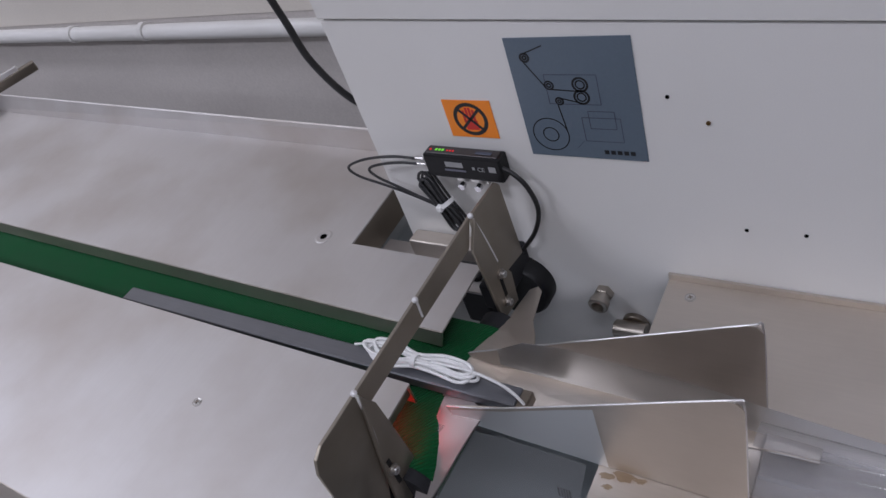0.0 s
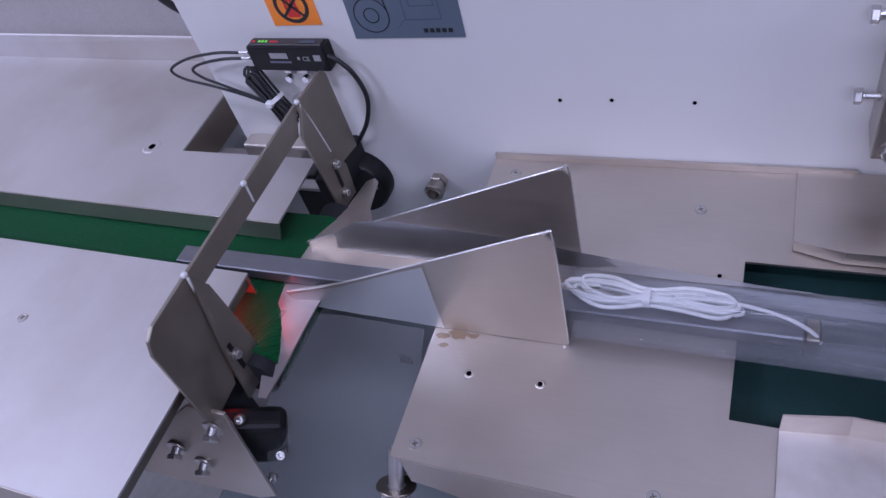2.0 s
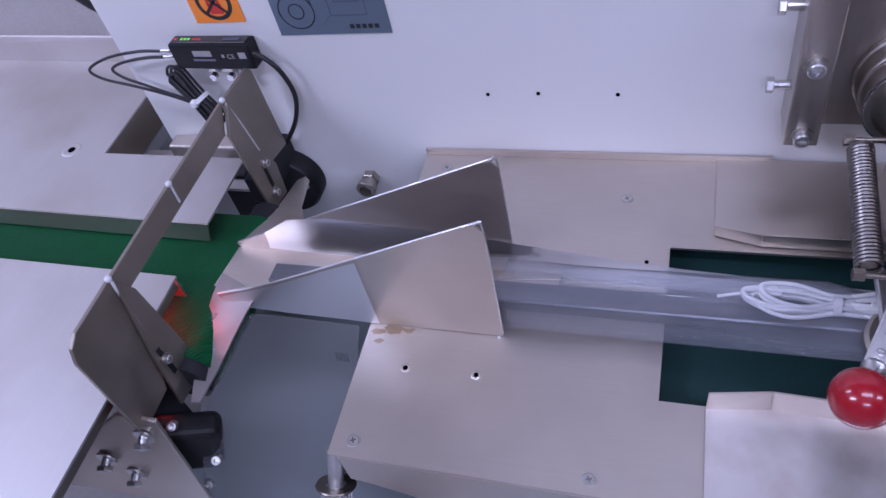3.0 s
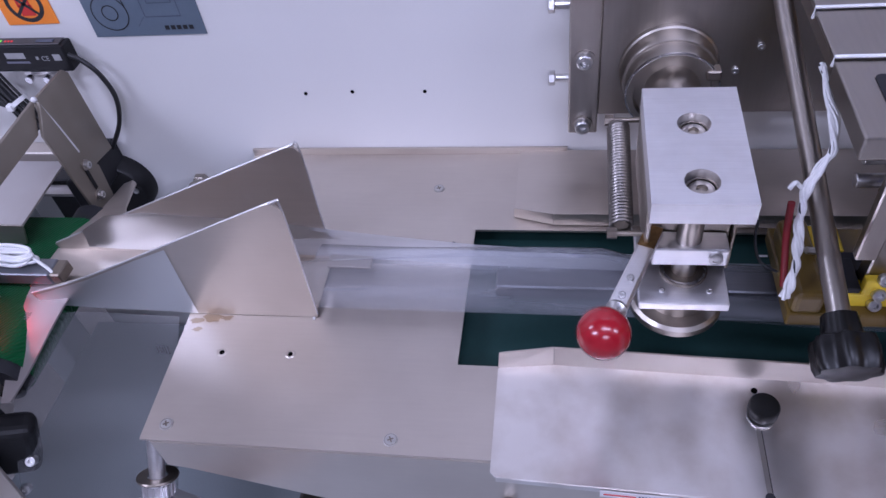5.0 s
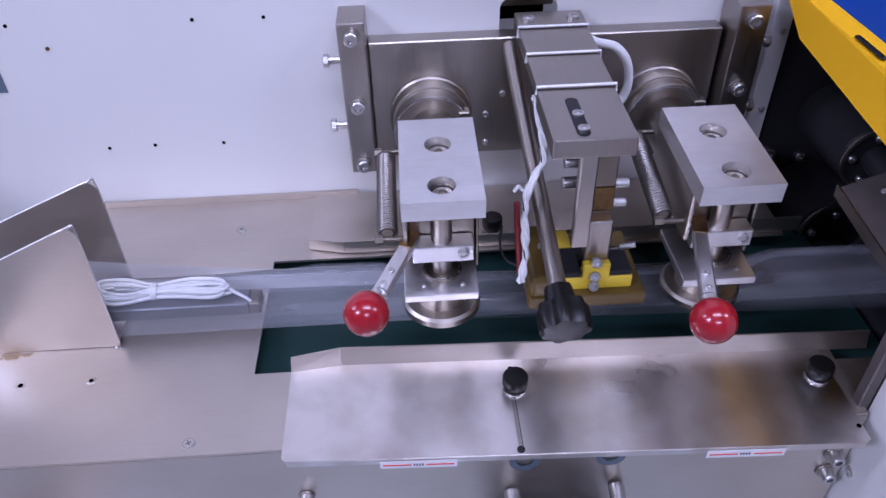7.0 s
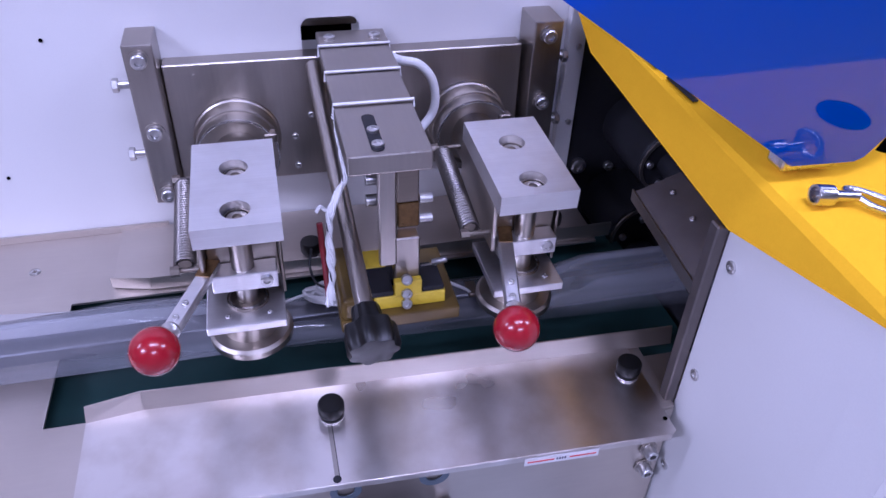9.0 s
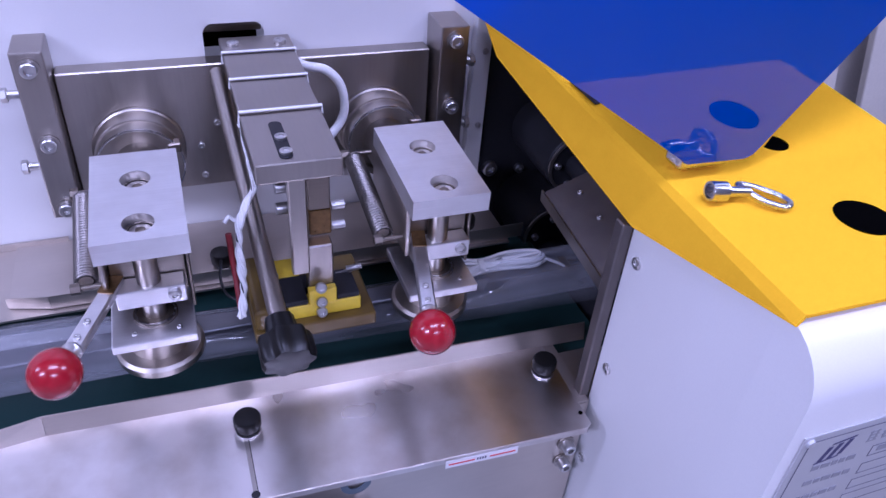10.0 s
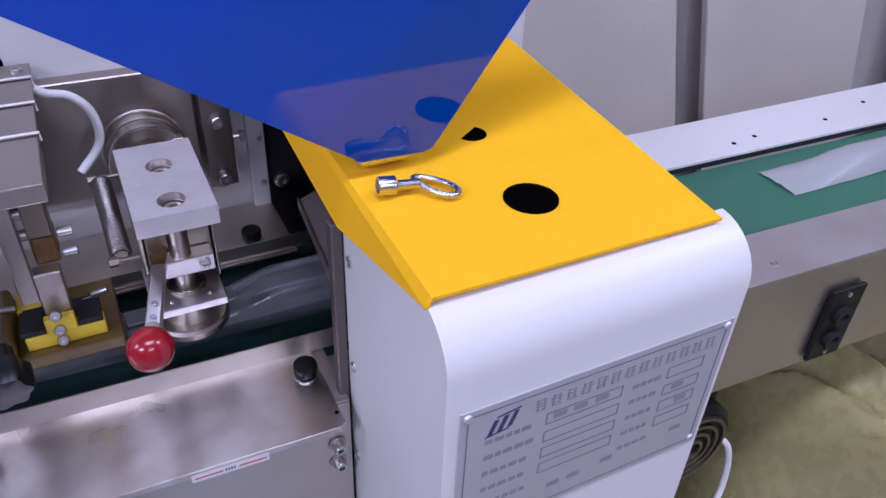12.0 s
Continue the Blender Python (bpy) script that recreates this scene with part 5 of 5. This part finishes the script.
part("wire_tie", tube(B(), [(0.261, 0.27, 0.921), (0.2565, 0.27, 0.922), (0.2535, 0.27, 0.925), (0.25, 0.268, 0.922)], 0.0014, 6), WIRE, head)
part("red_sleeve", tube(B(), [(0.2515, 0.262, 0.917), (0.252, 0.258, 0.9), (0.2525, 0.25, 0.885), (0.2525, 0.238, 0.871)], 0.0022, 8), REDWIRE, head, "red wire sleeve", 60)
part("sensor_lead", tube(B(), [(0.2455, 0.29, 0.875), (0.243, 0.278, 0.868), (0.246, 0.268, 0.86), (0.256, 0.262, 0.857)], 0.001, 6), CABLE, head)

# ---- end sealer housing ----
XL = 0.4925
cover = thing("end_sealer_housing", (0.59, 0.2, 0), "white end-sealer housing with a yellow top cover", "machine housing")
part("left_panel", sheet(B(), [(XL, 0.156, 0.62), (XL, 0.156, 0.956), (XL, 0.15, 0.9575), (0.4875, 0.03, 0.989), (0.4875, 0.03, 0.02), (XL, 0.156, 0.02)], (0.002, 0, 0)), WHITE, cover)
# rounded front shell
bm = B()
prof = [(0.03, 0.9935)] + [(0.03 - 0.034 * math.sin(a), 0.9595 + 0.034 * math.cos(a)) for a in (math.pi / 2 * i / 8 for i in range(9))] + [(-0.004, 0.02)]
a = [bm.verts.new((0.4872, y, z)) for y, z in prof]
b = [bm.verts.new((0.6865, y, z)) for y, z in prof]
for i in range(len(prof) - 1):
    bm.faces.new((a[i], a[i + 1], b[i + 1], b[i]))
low = [bm.verts.new((0.4872, 0.03, 0.02))]
bm.faces.new(a + low)
bm.faces.new((b + [bm.verts.new((0.6865, 0.03, 0.02))])[::-1])
part("front_panel", bm, WHITE, cover, "", 30)
part("right_panel", box(B(), 0.6865, 0.6885, 0.0302, 0.40, 0.02, 0.965), WHITE, cover)
part("rear_panel", box(B(), 0.6045, 0.6885, 0.4002, 0.4022, 0.02, 0.993), WHITE, cover)
part("inner_post", box(B(), 0.484, 0.4923, 0.1565, 0.166, 0.62, 0.956, 0.001, 1), JAWSTEEL, cover)
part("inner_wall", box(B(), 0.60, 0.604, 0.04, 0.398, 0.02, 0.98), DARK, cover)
for y, z in ((0.144, 0.934), (0.144, 0.839), (0.144, 0.74)):
    cap_screw(cover, (XL, y, z), (-1, 0, 0), 0.0042, 0.0022)
cap_screw(cover, (0.6885, 0.02, 0.915), (1, 0, 0), 0.005, 0.004)
yel = part("top_cover", sheet(B(), [(0.4905, 0.019, 0.9965), (0.675, 0.019, 0.9945), (0.7025, 0.30, 0.9975), (0.716, 0.44, 0.9985), (0.4975, 0.44, 0.9995)], (0, 0, 0.002)), YELLOW, cover, "bright yellow sheet-metal cover")
part("flange", sheet(B(), [(0.4872, 0.019, 0.9920), (0.4905, 0.019, 0.9985), (0.4975, 0.441, 1.0015), (0.4968, 0.437, 0.997), (0.4945, 0.387, 0.972), (0.4885, 0.152, 0.9575)], (-0.0015, 0, 0)), YELLOW, yel)
# near-black discs paint the unlit inside of the two holes
for x, y, r in ((0.5815, 0.078, 0.0165), (0.5875, 0.163, 0.0105)):
    part("vent_hole", cyl(B(), (x, y, 0.9965), (x, y, 0.9991), r, 36), VOID, yel, "dark round hole")
for y in (0.232, 0.285):
    part("hinge", box(B(), 0.4955, 0.5, y, y + 0.038, 1.0012, 1.0032, 0.0008, 1), BLACK, yel)
plate = part("name_plate", box(B(), 0.4955, 0.6825, -0.0052, -0.0042, 0.826, 0.937, 0.0003, 1), PLATE, cover, "etched silver name plate with unreadable print")
YN = -0.0054


def plate_bar(x0, x1, z0, z1, k=PLATEINK):
    return part("print_bar", box(B(), x0, x1, YN - 0.0001, YN + 0.0001, z0, z1), k, plate)


for x0, x1, z0, z1 in ((0.5, 0.678, 0.8302, 0.8307), (0.5, 0.678, 0.9322, 0.9327), (0.5, 0.5005, 0.8302, 0.9327), (0.6775, 0.678, 0.8302, 0.9327)):
    plate_bar(x0, x1, z0, z1)
for x0, x1, z in ((0.551, 0.604, 0.904), (0.551, 0.604, 0.889), (0.551, 0.604, 0.875), (0.551, 0.604, 0.861), (0.638, 0.666, 0.904), (0.638, 0.666, 0.889), (0.638, 0.666, 0.875), (0.638, 0.666, 0.861)):
    for a in ((x0, x1, z, z + 0.0004), (x0, x1, z + 0.0085, z + 0.0089), (x0, x0 + 0.0004, z, z + 0.0089), (x1 - 0.0004, x1, z, z + 0.0089)):
        plate_bar(*a)
random.seed(11)
for i in range(13):
    x = 0.542 + i * 0.0101
    for j in range(4):
        plate_bar(x + random.uniform(0, 0.002), x + random.uniform(0.006, 0.0085), 0.9185 + 0.0025 * j, 0.9195 + 0.0025 * j, FAINT)
    for j in range(2):
        plate_bar(x + 0.0012 + 0.0042 * j, x + 0.0024 + 0.0042 * j, 0.9185, 0.9275, FAINT)
for z in (0.906, 0.893, 0.879, 0.865, 0.851):
    x = 0.512
    while x < 0.54:
        w = random.uniform(0.003, 0.006)
        plate_bar(x, x + w, z, z + 0.0038, FADED)
        x += w + 0.0015
    x = 0.612
    while x < 0.632:
        w = random.uniform(0.003, 0.005)
        plate_bar(x, x + w, z, z + 0.0035, FADED)
        x += w + 0.0016
for x, z in ((0.556, 0.907), (0.57, 0.907), (0.585, 0.907), (0.645, 0.892), (0.651, 0.878), (0.56, 0.843), (0.575, 0.843), (0.60, 0.845), (0.655, 0.848)):
    plate_bar(x, x + 0.009, z, z + 0.0042, FADED)
for i in range(3):
    part("emblem_bar", sheet(B(), [(0.5125 + 0.0062 * i, YN, 0.9125 + 0.0012 * i), (0.5155 + 0.0062 * i, YN, 0.9125 + 0.0012 * i), (0.5195 + 0.0062 * i, YN, 0.9235 + 0.0012 * i), (0.5165 + 0.0062 * i, YN, 0.9235 + 0.0012 * i)], (0, 0.0001, 0)), EMBLEM, plate)
for z, dx in ((0.9112, 0.0), (0.9248, 0.0065)):
    part("emblem_bar", sheet(B(), [(0.5112 + dx, YN, z), (0.5262 + dx, YN, z + 0.0022), (0.5266 + dx, YN, z + 0.0034), (0.5116 + dx, YN, z + 0.0012)], (0, 0.0001, 0)), EMBLEM, plate)
for x in (0.5, 0.678):
    for z in (0.8315, 0.9325):
        part("rivet", lathe(B(), [(0.003, 0), (0.0022, 0.0014), (0, 0.0018)], (x, -0.0052, z), (x, -1, z), 14), PLATE, plate, "", 50)

# dark opening with shafts, between cabinet and housing
frame_in = thing("end_sealer", (0.55, 0.4, 0), "black painted end-sealer frame with shafts and bolts", "frame")
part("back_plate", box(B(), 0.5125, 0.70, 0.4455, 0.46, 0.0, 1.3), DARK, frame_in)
part("edge_strip", box(B(), 0.495, 0.512, 0.4395, 0.4485, 0.80, 1.3, 0.001, 1), WHITE, frame_in)
for z in (0.83, 0.88, 0.955):
    cap_screw(frame_in, (0.506, 0.4395, z), (0, -1, 0), 0.0028, 0.002)
cap_screw(frame_in, (0.526, 0.4455, 0.826), (0, -1, 0), 0.008, 0.006)
cap_screw(frame_in, (0.56, 0.4455, 0.822), (0, -1, 0), 0.005, 0.005)
cap_screw(frame_in, (0.59, 0.4455, 0.852), (0, -1, 0), 0.006, 0.006)
part("shaft_housing", cyl(B(), (0.575, 0.445, 0.872), (0.575, 0.36, 0.872), 0.03, 36, 0.003), DARK, frame_in, "", 40)
part("shaft_housing", cyl(B(), (0.57, 0.445, 0.785), (0.57, 0.37, 0.785), 0.034, 36, 0.003), DARK, frame_in, "", 40)
part("shaft", cyl(B(), (0.575, 0.36, 0.872), (0.575, 0.17, 0.872), 0.012, 24), DARK, frame_in, "", 40)
part("shaft", cyl(B(), (0.57, 0.37, 0.76), (0.57, 0.17, 0.76), 0.018, 24), DARK, frame_in, "", 40)
part("jaw_guard", sheet(B(), [(0.5, 0.285, 0.8985), (0.535, 0.282, 0.915), (0.525, 0.168, 0.9185), (0.489, 0.168, 0.9005)], (0.001, 0, -0.003), 0.0004), JAWSTEEL, frame_in, "dark steel jaw guard")
for hy, hz, hr in ((0.3598, 0.872, 0.0295), (0.3698, 0.785, 0.0335)):
    hx = 0.575 if hz > 0.8 else 0.57
    part("bearing_rim", ring(B(), (hx, hy, hz), (hx, hy - 0.002, hz), hr - 0.003, hr, 40), TURNED, frame_in, "thin bright bearing rim", 40)
    for k in range(3):
        an = radians(100 + 75 * k)
        cap_screw(frame_in, (hx + 0.021 * math.cos(an), hy, hz + 0.021 * math.sin(an)), (0, -1, 0), 0.0035, 0.004)
for k in range(3):
    cap_screw(frame_in, (0.519 - 0.003 * k, 0.262 - 0.036 * k, 0.9095 + 0.0006 * k), (-0.45, 0, 0.9), 0.0022, 0.0016)
# brighter steel than the guard, to paint the light its edge catches
part("jaw_edge", sheet(B(), [(0.4995, 0.286, 0.9005), (0.4885, 0.168, 0.9025), (0.489, 0.168, 0.8915), (0.5, 0.286, 0.8905)], (-0.0012, 0, 0)), TURNED, frame_in)
part("low_plate", box(B(), 0.4795, 0.60, 0.168, 0.20, 0.745, 0.772, 0.002), STEEL, frame_in)
part("sill", box(B(), 0.4795, 0.53, 0.17, 0.205, 0.783, 0.797, 0.001), STEEL, frame_in)

# raised blue guard
guard = thing("blue_guard", (0.5, 0.13, 1.03), "raised transparent blue acrylic guard", "guard")


def on_guard(x, z):
    return Vector((x, 0.137 + 0.03 * (x - 0.52) - 0.058 * (z - 1.013), z))


outline = [(0.4945, 1.0140), (0.498, 1.0122), (0.539, 1.0100), (0.5445, 1.0120), (0.5480, 1.0165), (0.636, 1.145), (0.754, 1.321), (0.06, 1.321), (0.06, 1.308), (0.4935, 1.0153)]
pane = part("pane", sheet(B(), [on_guard(x, z) for x, z in outline], (-0.0003, -0.004, 0)), BLUE, guard)
clasp = part("hinge_block", box(B(), 0.499, 0.535, 0.140, 0.156, 1.0025, 1.0155, 0.003, 3), CHROME, guard, "bright hinge block behind the blue pane")
for x in (0.505, 0.528):
    part("hinge_pin", cyl(B(), (x, 0.15, 1.0155), (x, 0.15, 1.0195), 0.0035, 14, 0.0006), CHROME, clasp, "", 40)

# socket key on the yellow cover
key = thing("cabinet_key", (0.52, 0.105, 1.0), "chrome triangular cabinet key lying on the yellow cover", "key")
ka, kb = Vector((0.4990, 0.1115, 1.0072)), Vector((0.5240, 0.1085, 1.0050))
kd = (kb - ka).normalized()
part("socket", lathe(B(), [(0, 0.006), (0.0038, 0.006), (0.0042, 0), (0.0055, 0), (0.0057, 0.001), (0.0057, 0.010), (0.0045, 0.011), (0, 0.011)], ka, kb, 24), CHROME, key, "", 40)
part("shank", cyl(B(), ka + kd * 0.010, kb, 0.0030, 16), CHROME, key, "", 40)
part("bow", tube(B(), [(0.5240, 0.1085, 1.0046), (0.5235, 0.1165, 1.0036), (0.5275, 0.1190, 1.0028), (0.5345, 0.1145, 1.0024), (0.5415, 0.1050, 1.0024), (0.5435, 0.0970, 1.0024), (0.5400, 0.0930, 1.0024), (0.5355, 0.0940, 1.0024), (0.5285, 0.1010, 1.0030), (0.5240, 0.1085, 1.0046)], 0.0021, 10), CHROME, key, "", 60)

# ---- outfeed ----
out = thing("outfeed_conveyor", (1.2, 0.25, 0), "stainless outfeed conveyor with a pale green belt", "conveyor")
part("rear_deck", sheet(B(), [(0.69, 0.345, 0.80), (2.4, 0.29, 0.80), (2.4, 0.40, 0.80), (0.69, 0.43, 0.80)], (0, 0, -0.003)), WHITE, out)
part("rear_edge", sheet(B(), [(0.69, 0.345, 0.797), (2.4, 0.29, 0.797), (2.4, 0.29, 0.79), (0.69, 0.345, 0.79)], (0, 0.003, 0)), DARK, out)
part("front_deck", sheet(B(), [(0.69, 0.205, 0.80), (2.4, 0.13, 0.80), (2.4, 0.06, 0.80), (0.69, 0.135, 0.80)], (0, 0, -0.003)), TRAY, out)
part("front_skirt", sheet(B(), [(0.69, 0.135, 0.797), (2.4, 0.06, 0.797), (2.4, 0.06, 0.66), (0.69, 0.135, 0.66)], (0, 0.003, 0)), STEEL, out)
part("belt", sheet(B(), [(0.61, 0.212, 0.788), (2.4, 0.135, 0.788), (2.4, 0.288, 0.788), (0.61, 0.345, 0.788)], (0, 0, -0.004)), OUTBELT, out)
part("bed", box(B(), 0.70, 2.35, 0.16, 0.33, 0.67, 0.784), DARK, out)
for x, y in ((0.9, 0.4), (1.08, 0.355), (1.12, 0.36), (1.35, 0.38), (1.25, 0.36)):
    dark_hole(out, (x, y, 0.80), (0, 0, 1), 0.003)
for lx in (0.8, 2.2):
    for ly in (0.16, 0.34):
        part("leg", box(B(), lx - 0.02, lx + 0.02, ly - 0.02, ly + 0.02, 0, 0.67, 0.003), GREYPAINT, out)
cap_screw(out, (0.93, 0.145, 0.80), (0, 0, 1), 0.004, 0.002)
sw = thing("switch_plate", (1.03, 0.118, 0.71), "black switch plate with sockets on the conveyor skirt", "switch")
SM = pose(1.022, 0.119, 0.715, 0, 0, -2.5)
part("plate", box(B(), -0.024, 0.024, -0.006, 0.0, -0.048, 0.048, 0.002, 2, SM), BLACK, sw)
for z in (0.012, -0.02):
    part("socket", ring(B(), SM @ Vector((0, -0.006, z)), SM @ Vector((0, -0.012, z)), 0.006, 0.012, 20), DARK, sw, "", 40)
for z in (0.04, -0.04):
    cap_screw(sw, SM @ Vector((0, -0.006, z)), (0, -1, 0), 0.003, 0.0015)
motor = thing("drive_motor", (0.86, 0.2, 0.5), "black motor with a round fan grille under the conveyor", "motor")
part("body", box(B(), 0.81, 0.93, 0.15, 0.33, 0.50, 0.655, 0.012, 3), BLACK, motor)
part("cowl", cyl(B(), (0.87, 0.15, 0.575), (0.87, 0.125, 0.575), 0.06, 36, 0.006), BLACK, motor, "", 40)
for k in range(4):
    part("grille_ring", ring(B(), (0.87, 0.1255, 0.575), (0.87, 0.1215, 0.575), 0.012 + 0.011 * k, 0.016 + 0.011 * k, 32), DARKSTEEL, motor, "", 40)
part("hanger", box(B(), 0.84, 0.90, 0.2, 0.28, 0.655, 0.67), DARK, motor)
part("lead", tube(B(), [(0.93, 0.16, 0.54), (0.96, 0.14, 0.52), (0.965, 0.13, 0.46), (0.94, 0.12, 0.42), (0.90, 0.12, 0.40)], 0.004, 8), WIRE, motor, "pale motor lead", 60)
foot = solo("conveyor_foot", sheet(B(), [(0.69, 0.0, 0.0), (0.86, 0.0, 0.0), (0.86, 0.0, 0.36), (0.69, 0.0, 0.56)], (0, 0.3, 0), 0.004), WHITE, "white conveyor support box on the floor", "support")

# khaki sheet heaped behind the conveyor
bm = B()
nx, ny = 190, 120
g = []
for i in range(nx + 1):
    row = []
    for j in range(ny + 1):
        x, y = 0.88 + 1.5 * i / nx, -0.45 + 1.3 * j / ny
        e = min(1, 5 * min(i / nx, 1 - i / nx, j / ny, 1 - j / ny))
        wx = x + 0.06 * noise.noise((x * 3, y * 3, 9))
        h = 0.40 + 0.10 * noise.noise((x * 2.2, y * 2.2, 3)) + 0.10 * (1 - abs(noise.noise((wx * 7 + y * 1.2, y * 1.6, 1)))) ** 3 + 0.055 * (1 - abs(noise.noise((wx * 15 + y * 4, y * 3.2, 5)))) ** 2 + 0.03 * (1 - abs(noise.noise((wx * 30 + y * 12, y * 6, 7)))) ** 2
        row.append(bm.verts.new((x + (1 - e) * 0.16 * noise.noise((x * 2.5, y * 2.5, 21)), y + (1 - e) * 0.16 * noise.noise((x * 2.5, y * 2.5, 33)), h * (e * e * (3 - 2 * e)))))
    g.append(row)
for i in range(nx):
    for j in range(ny):
        bm.faces.new((g[i][j], g[i + 1][j], g[i + 1][j + 1], g[i][j + 1]))
solo("khaki_cover", bm, KHAKI, "crumpled khaki plastic sheet heaped on the floor", "sheet", smooth=70)
panel2 = thing("terminal_cover", (0.78, 0.6, 0.9), "white housing block behind the yellow cover", "housing")
part("block", box(B(), 0.70, 0.86, 0.52, 0.62, 0.0, 1.06, 0.006), WHITE, panel2)
for k in range(4):
    dark_hole(panel2, (0.79 + 0.015 * k, 0.52, 1.02), (0, -1, 0), 0.003)

# lower drum below the apron
drum = thing("film_drum", (0.25, 0.1, 0.66), "black rubber film drum on white stand-offs", "drum")
part("drum", cyl(B(), (0.275, 0.149, 0.672), (0.275, 0.06, 0.672), 0.048, 44, 0.006), BLACK, drum, "", 40)
part("hub", cyl(B(), (0.275, 0.06, 0.672), (0.275, 0.05, 0.672), 0.02, 30, 0.002), DARKSTEEL, drum, "", 40)
for x in (0.240, 0.318):
    part("standoff", cyl(B(), (x, 0.1495, 0.735), (x, 0.118, 0.728), 0.006, 20, 0.001), ZINC, drum, "", 40)
for x in (0.238, 0.30):
    part("blue_tag", ring(B(), (x + 0.01, 0.1495, 0.772), (x + 0.01, 0.1485, 0.772), 0.006, 0.011, 18), BLUEGREY, drum)


# ---- products that travel through the machine ----
def product(x, slide=0.0):
    """A light bar with a tied coil of white cord at its leading end; x is its trailing end, slide how far the cord has crept forward."""
    p = thing("light_bar", (x, 0.28, 0.81), "dark anodised light bar with a tied white cord", "light bar", "packed light bars")
    part("bar", box(B(), x, x + 0.495, 0.2705, 0.2885, 0.8145, 0.8265, 0.001, 1), BARGREY, p)
    part("end_cap", box(B(), x + 0.495, x + 0.504, 0.271, 0.288, 0.815, 0.826, 0.001, 1), DARKSTEEL, p)
    random.seed(3)
    s = x + 0.356 + slide
    for k in range(8):
        w, z = random.uniform(0.004, 0.010), 0.8282 + 0.0011 * k
        a, b = random.uniform(-0.008, 0.004), random.uniform(-0.01, 0.008)
        y = 0.284 + random.uniform(-0.003, 0.003)
        pts = [(s + 0.042, y - 0.003, z), (s + 0.018 + a, y - w, z), (s + a, y - w * 0.4, z + 0.001), (s - 0.004 + a, y + w * 0.6, z + 0.003), (s + 0.018, y + w, z + 0.001), (s + 0.042, y + 0.002, z), (s + 0.068, y + w * 0.8, z), (s + 0.088 + b, y + w * 0.5, z), (s + 0.094 + b, y - w * 0.3, z), (s + 0.085 + b, y - w * 0.8, z), (s + 0.065, y - w * 0.5, z), (s + 0.042, y - 0.003, z)]
        part("cord", tube(B(), pts, 0.0015, 7, 5), WIRE, p, "white cord loop", 60)
    part("cord_tie", ring(B(), (s + 0.039, 0.284, 0.8322), (s + 0.044, 0.284, 0.8322), 0.0045, 0.0066, 16), WIRE, p, "", 60)
    part("cord_tail", tube(B(), [(s + 0.06, 0.283, 0.838), (s + 0.095, 0.285, 0.836), (s + 0.125 - slide, 0.282, 0.832), (s + 0.143 - 1.2 * slide, 0.276, 0.827), (s + 0.148 - 1.2 * slide, 0.272, 0.822)], 0.0014, 7), WIRE, p, "", 60)
    part("cord_tail", tube(B(), [(s + 0.01, 0.287, 0.836), (s - 0.012, 0.288, 0.833), (s - 0.028, 0.287, 0.829)], 0.0012, 7), WIRE, p, "", 60)
    return p


SPEED, PITCH = 0.16, 0.846
START = -0.724
bars = [product(START), product(START - PITCH, 0.024)]

pouch = thing("sealed_pouch", (1.07, 0.25, 0.79), "sealed clear film pouch on the outfeed belt", "pouch")
bm = B()
k = []
for i in range(25):
    x = 1.07 + 0.62 * i / 24
    e = min(1.0, i / 5.0)
    yc = 0.272 - 0.01 * (x - 1.07)
    k.append([bm.verts.new((x + (0.0015 * math.sin(j * 2.1) if i == 0 else 0), yc - 0.029 + 0.058 * j / 10, 0.7895 + (0.002 + 0.022 * e) * math.sin(math.pi * j / 10) ** 0.7 + 0.002 * noise.noise((i * 0.6, j * 0.8, 2)))) for j in range(11)])
for a, b in zip(k, k[1:]):
    for j in range(10):
        bm.faces.new((a[j], a[j + 1], b[j + 1], b[j]))
part("film", bm, POUCH, pouch, "", 80)


def motions():
    """The bars run through the machine at belt speed; the first one leaves in its pouch and comes to rest on the outfeed."""
    stop = (1.22 - START) / SPEED
    for ob in bars:
        x, y, z = ob.location
        times = (0.0, 3.0, 6.0, 8.2, 9.0, 10.5, 11.2, stop, 11.8, 12.0) if ob is bars[0] else (0.0, 4.0, 8.0, 12.0)
        walk(ob, [(t, pose(x + SPEED * (min(t, stop - 0.25) if ob is bars[0] else t), y, z - (0.022 if ob is bars[0] and t > 8.5 else 0))) for t in sorted(times)])
    x, y, z = pouch.location
    walk(pouch, [(t, pose(x + SPEED * (min(max(t, 9.0), 11.2) - 11.2), y, z)) for t in (0.0, 4.0, 8.6, 9.0, 9.4, 10.8, 11.2, 11.6, 12.0)])


motions()
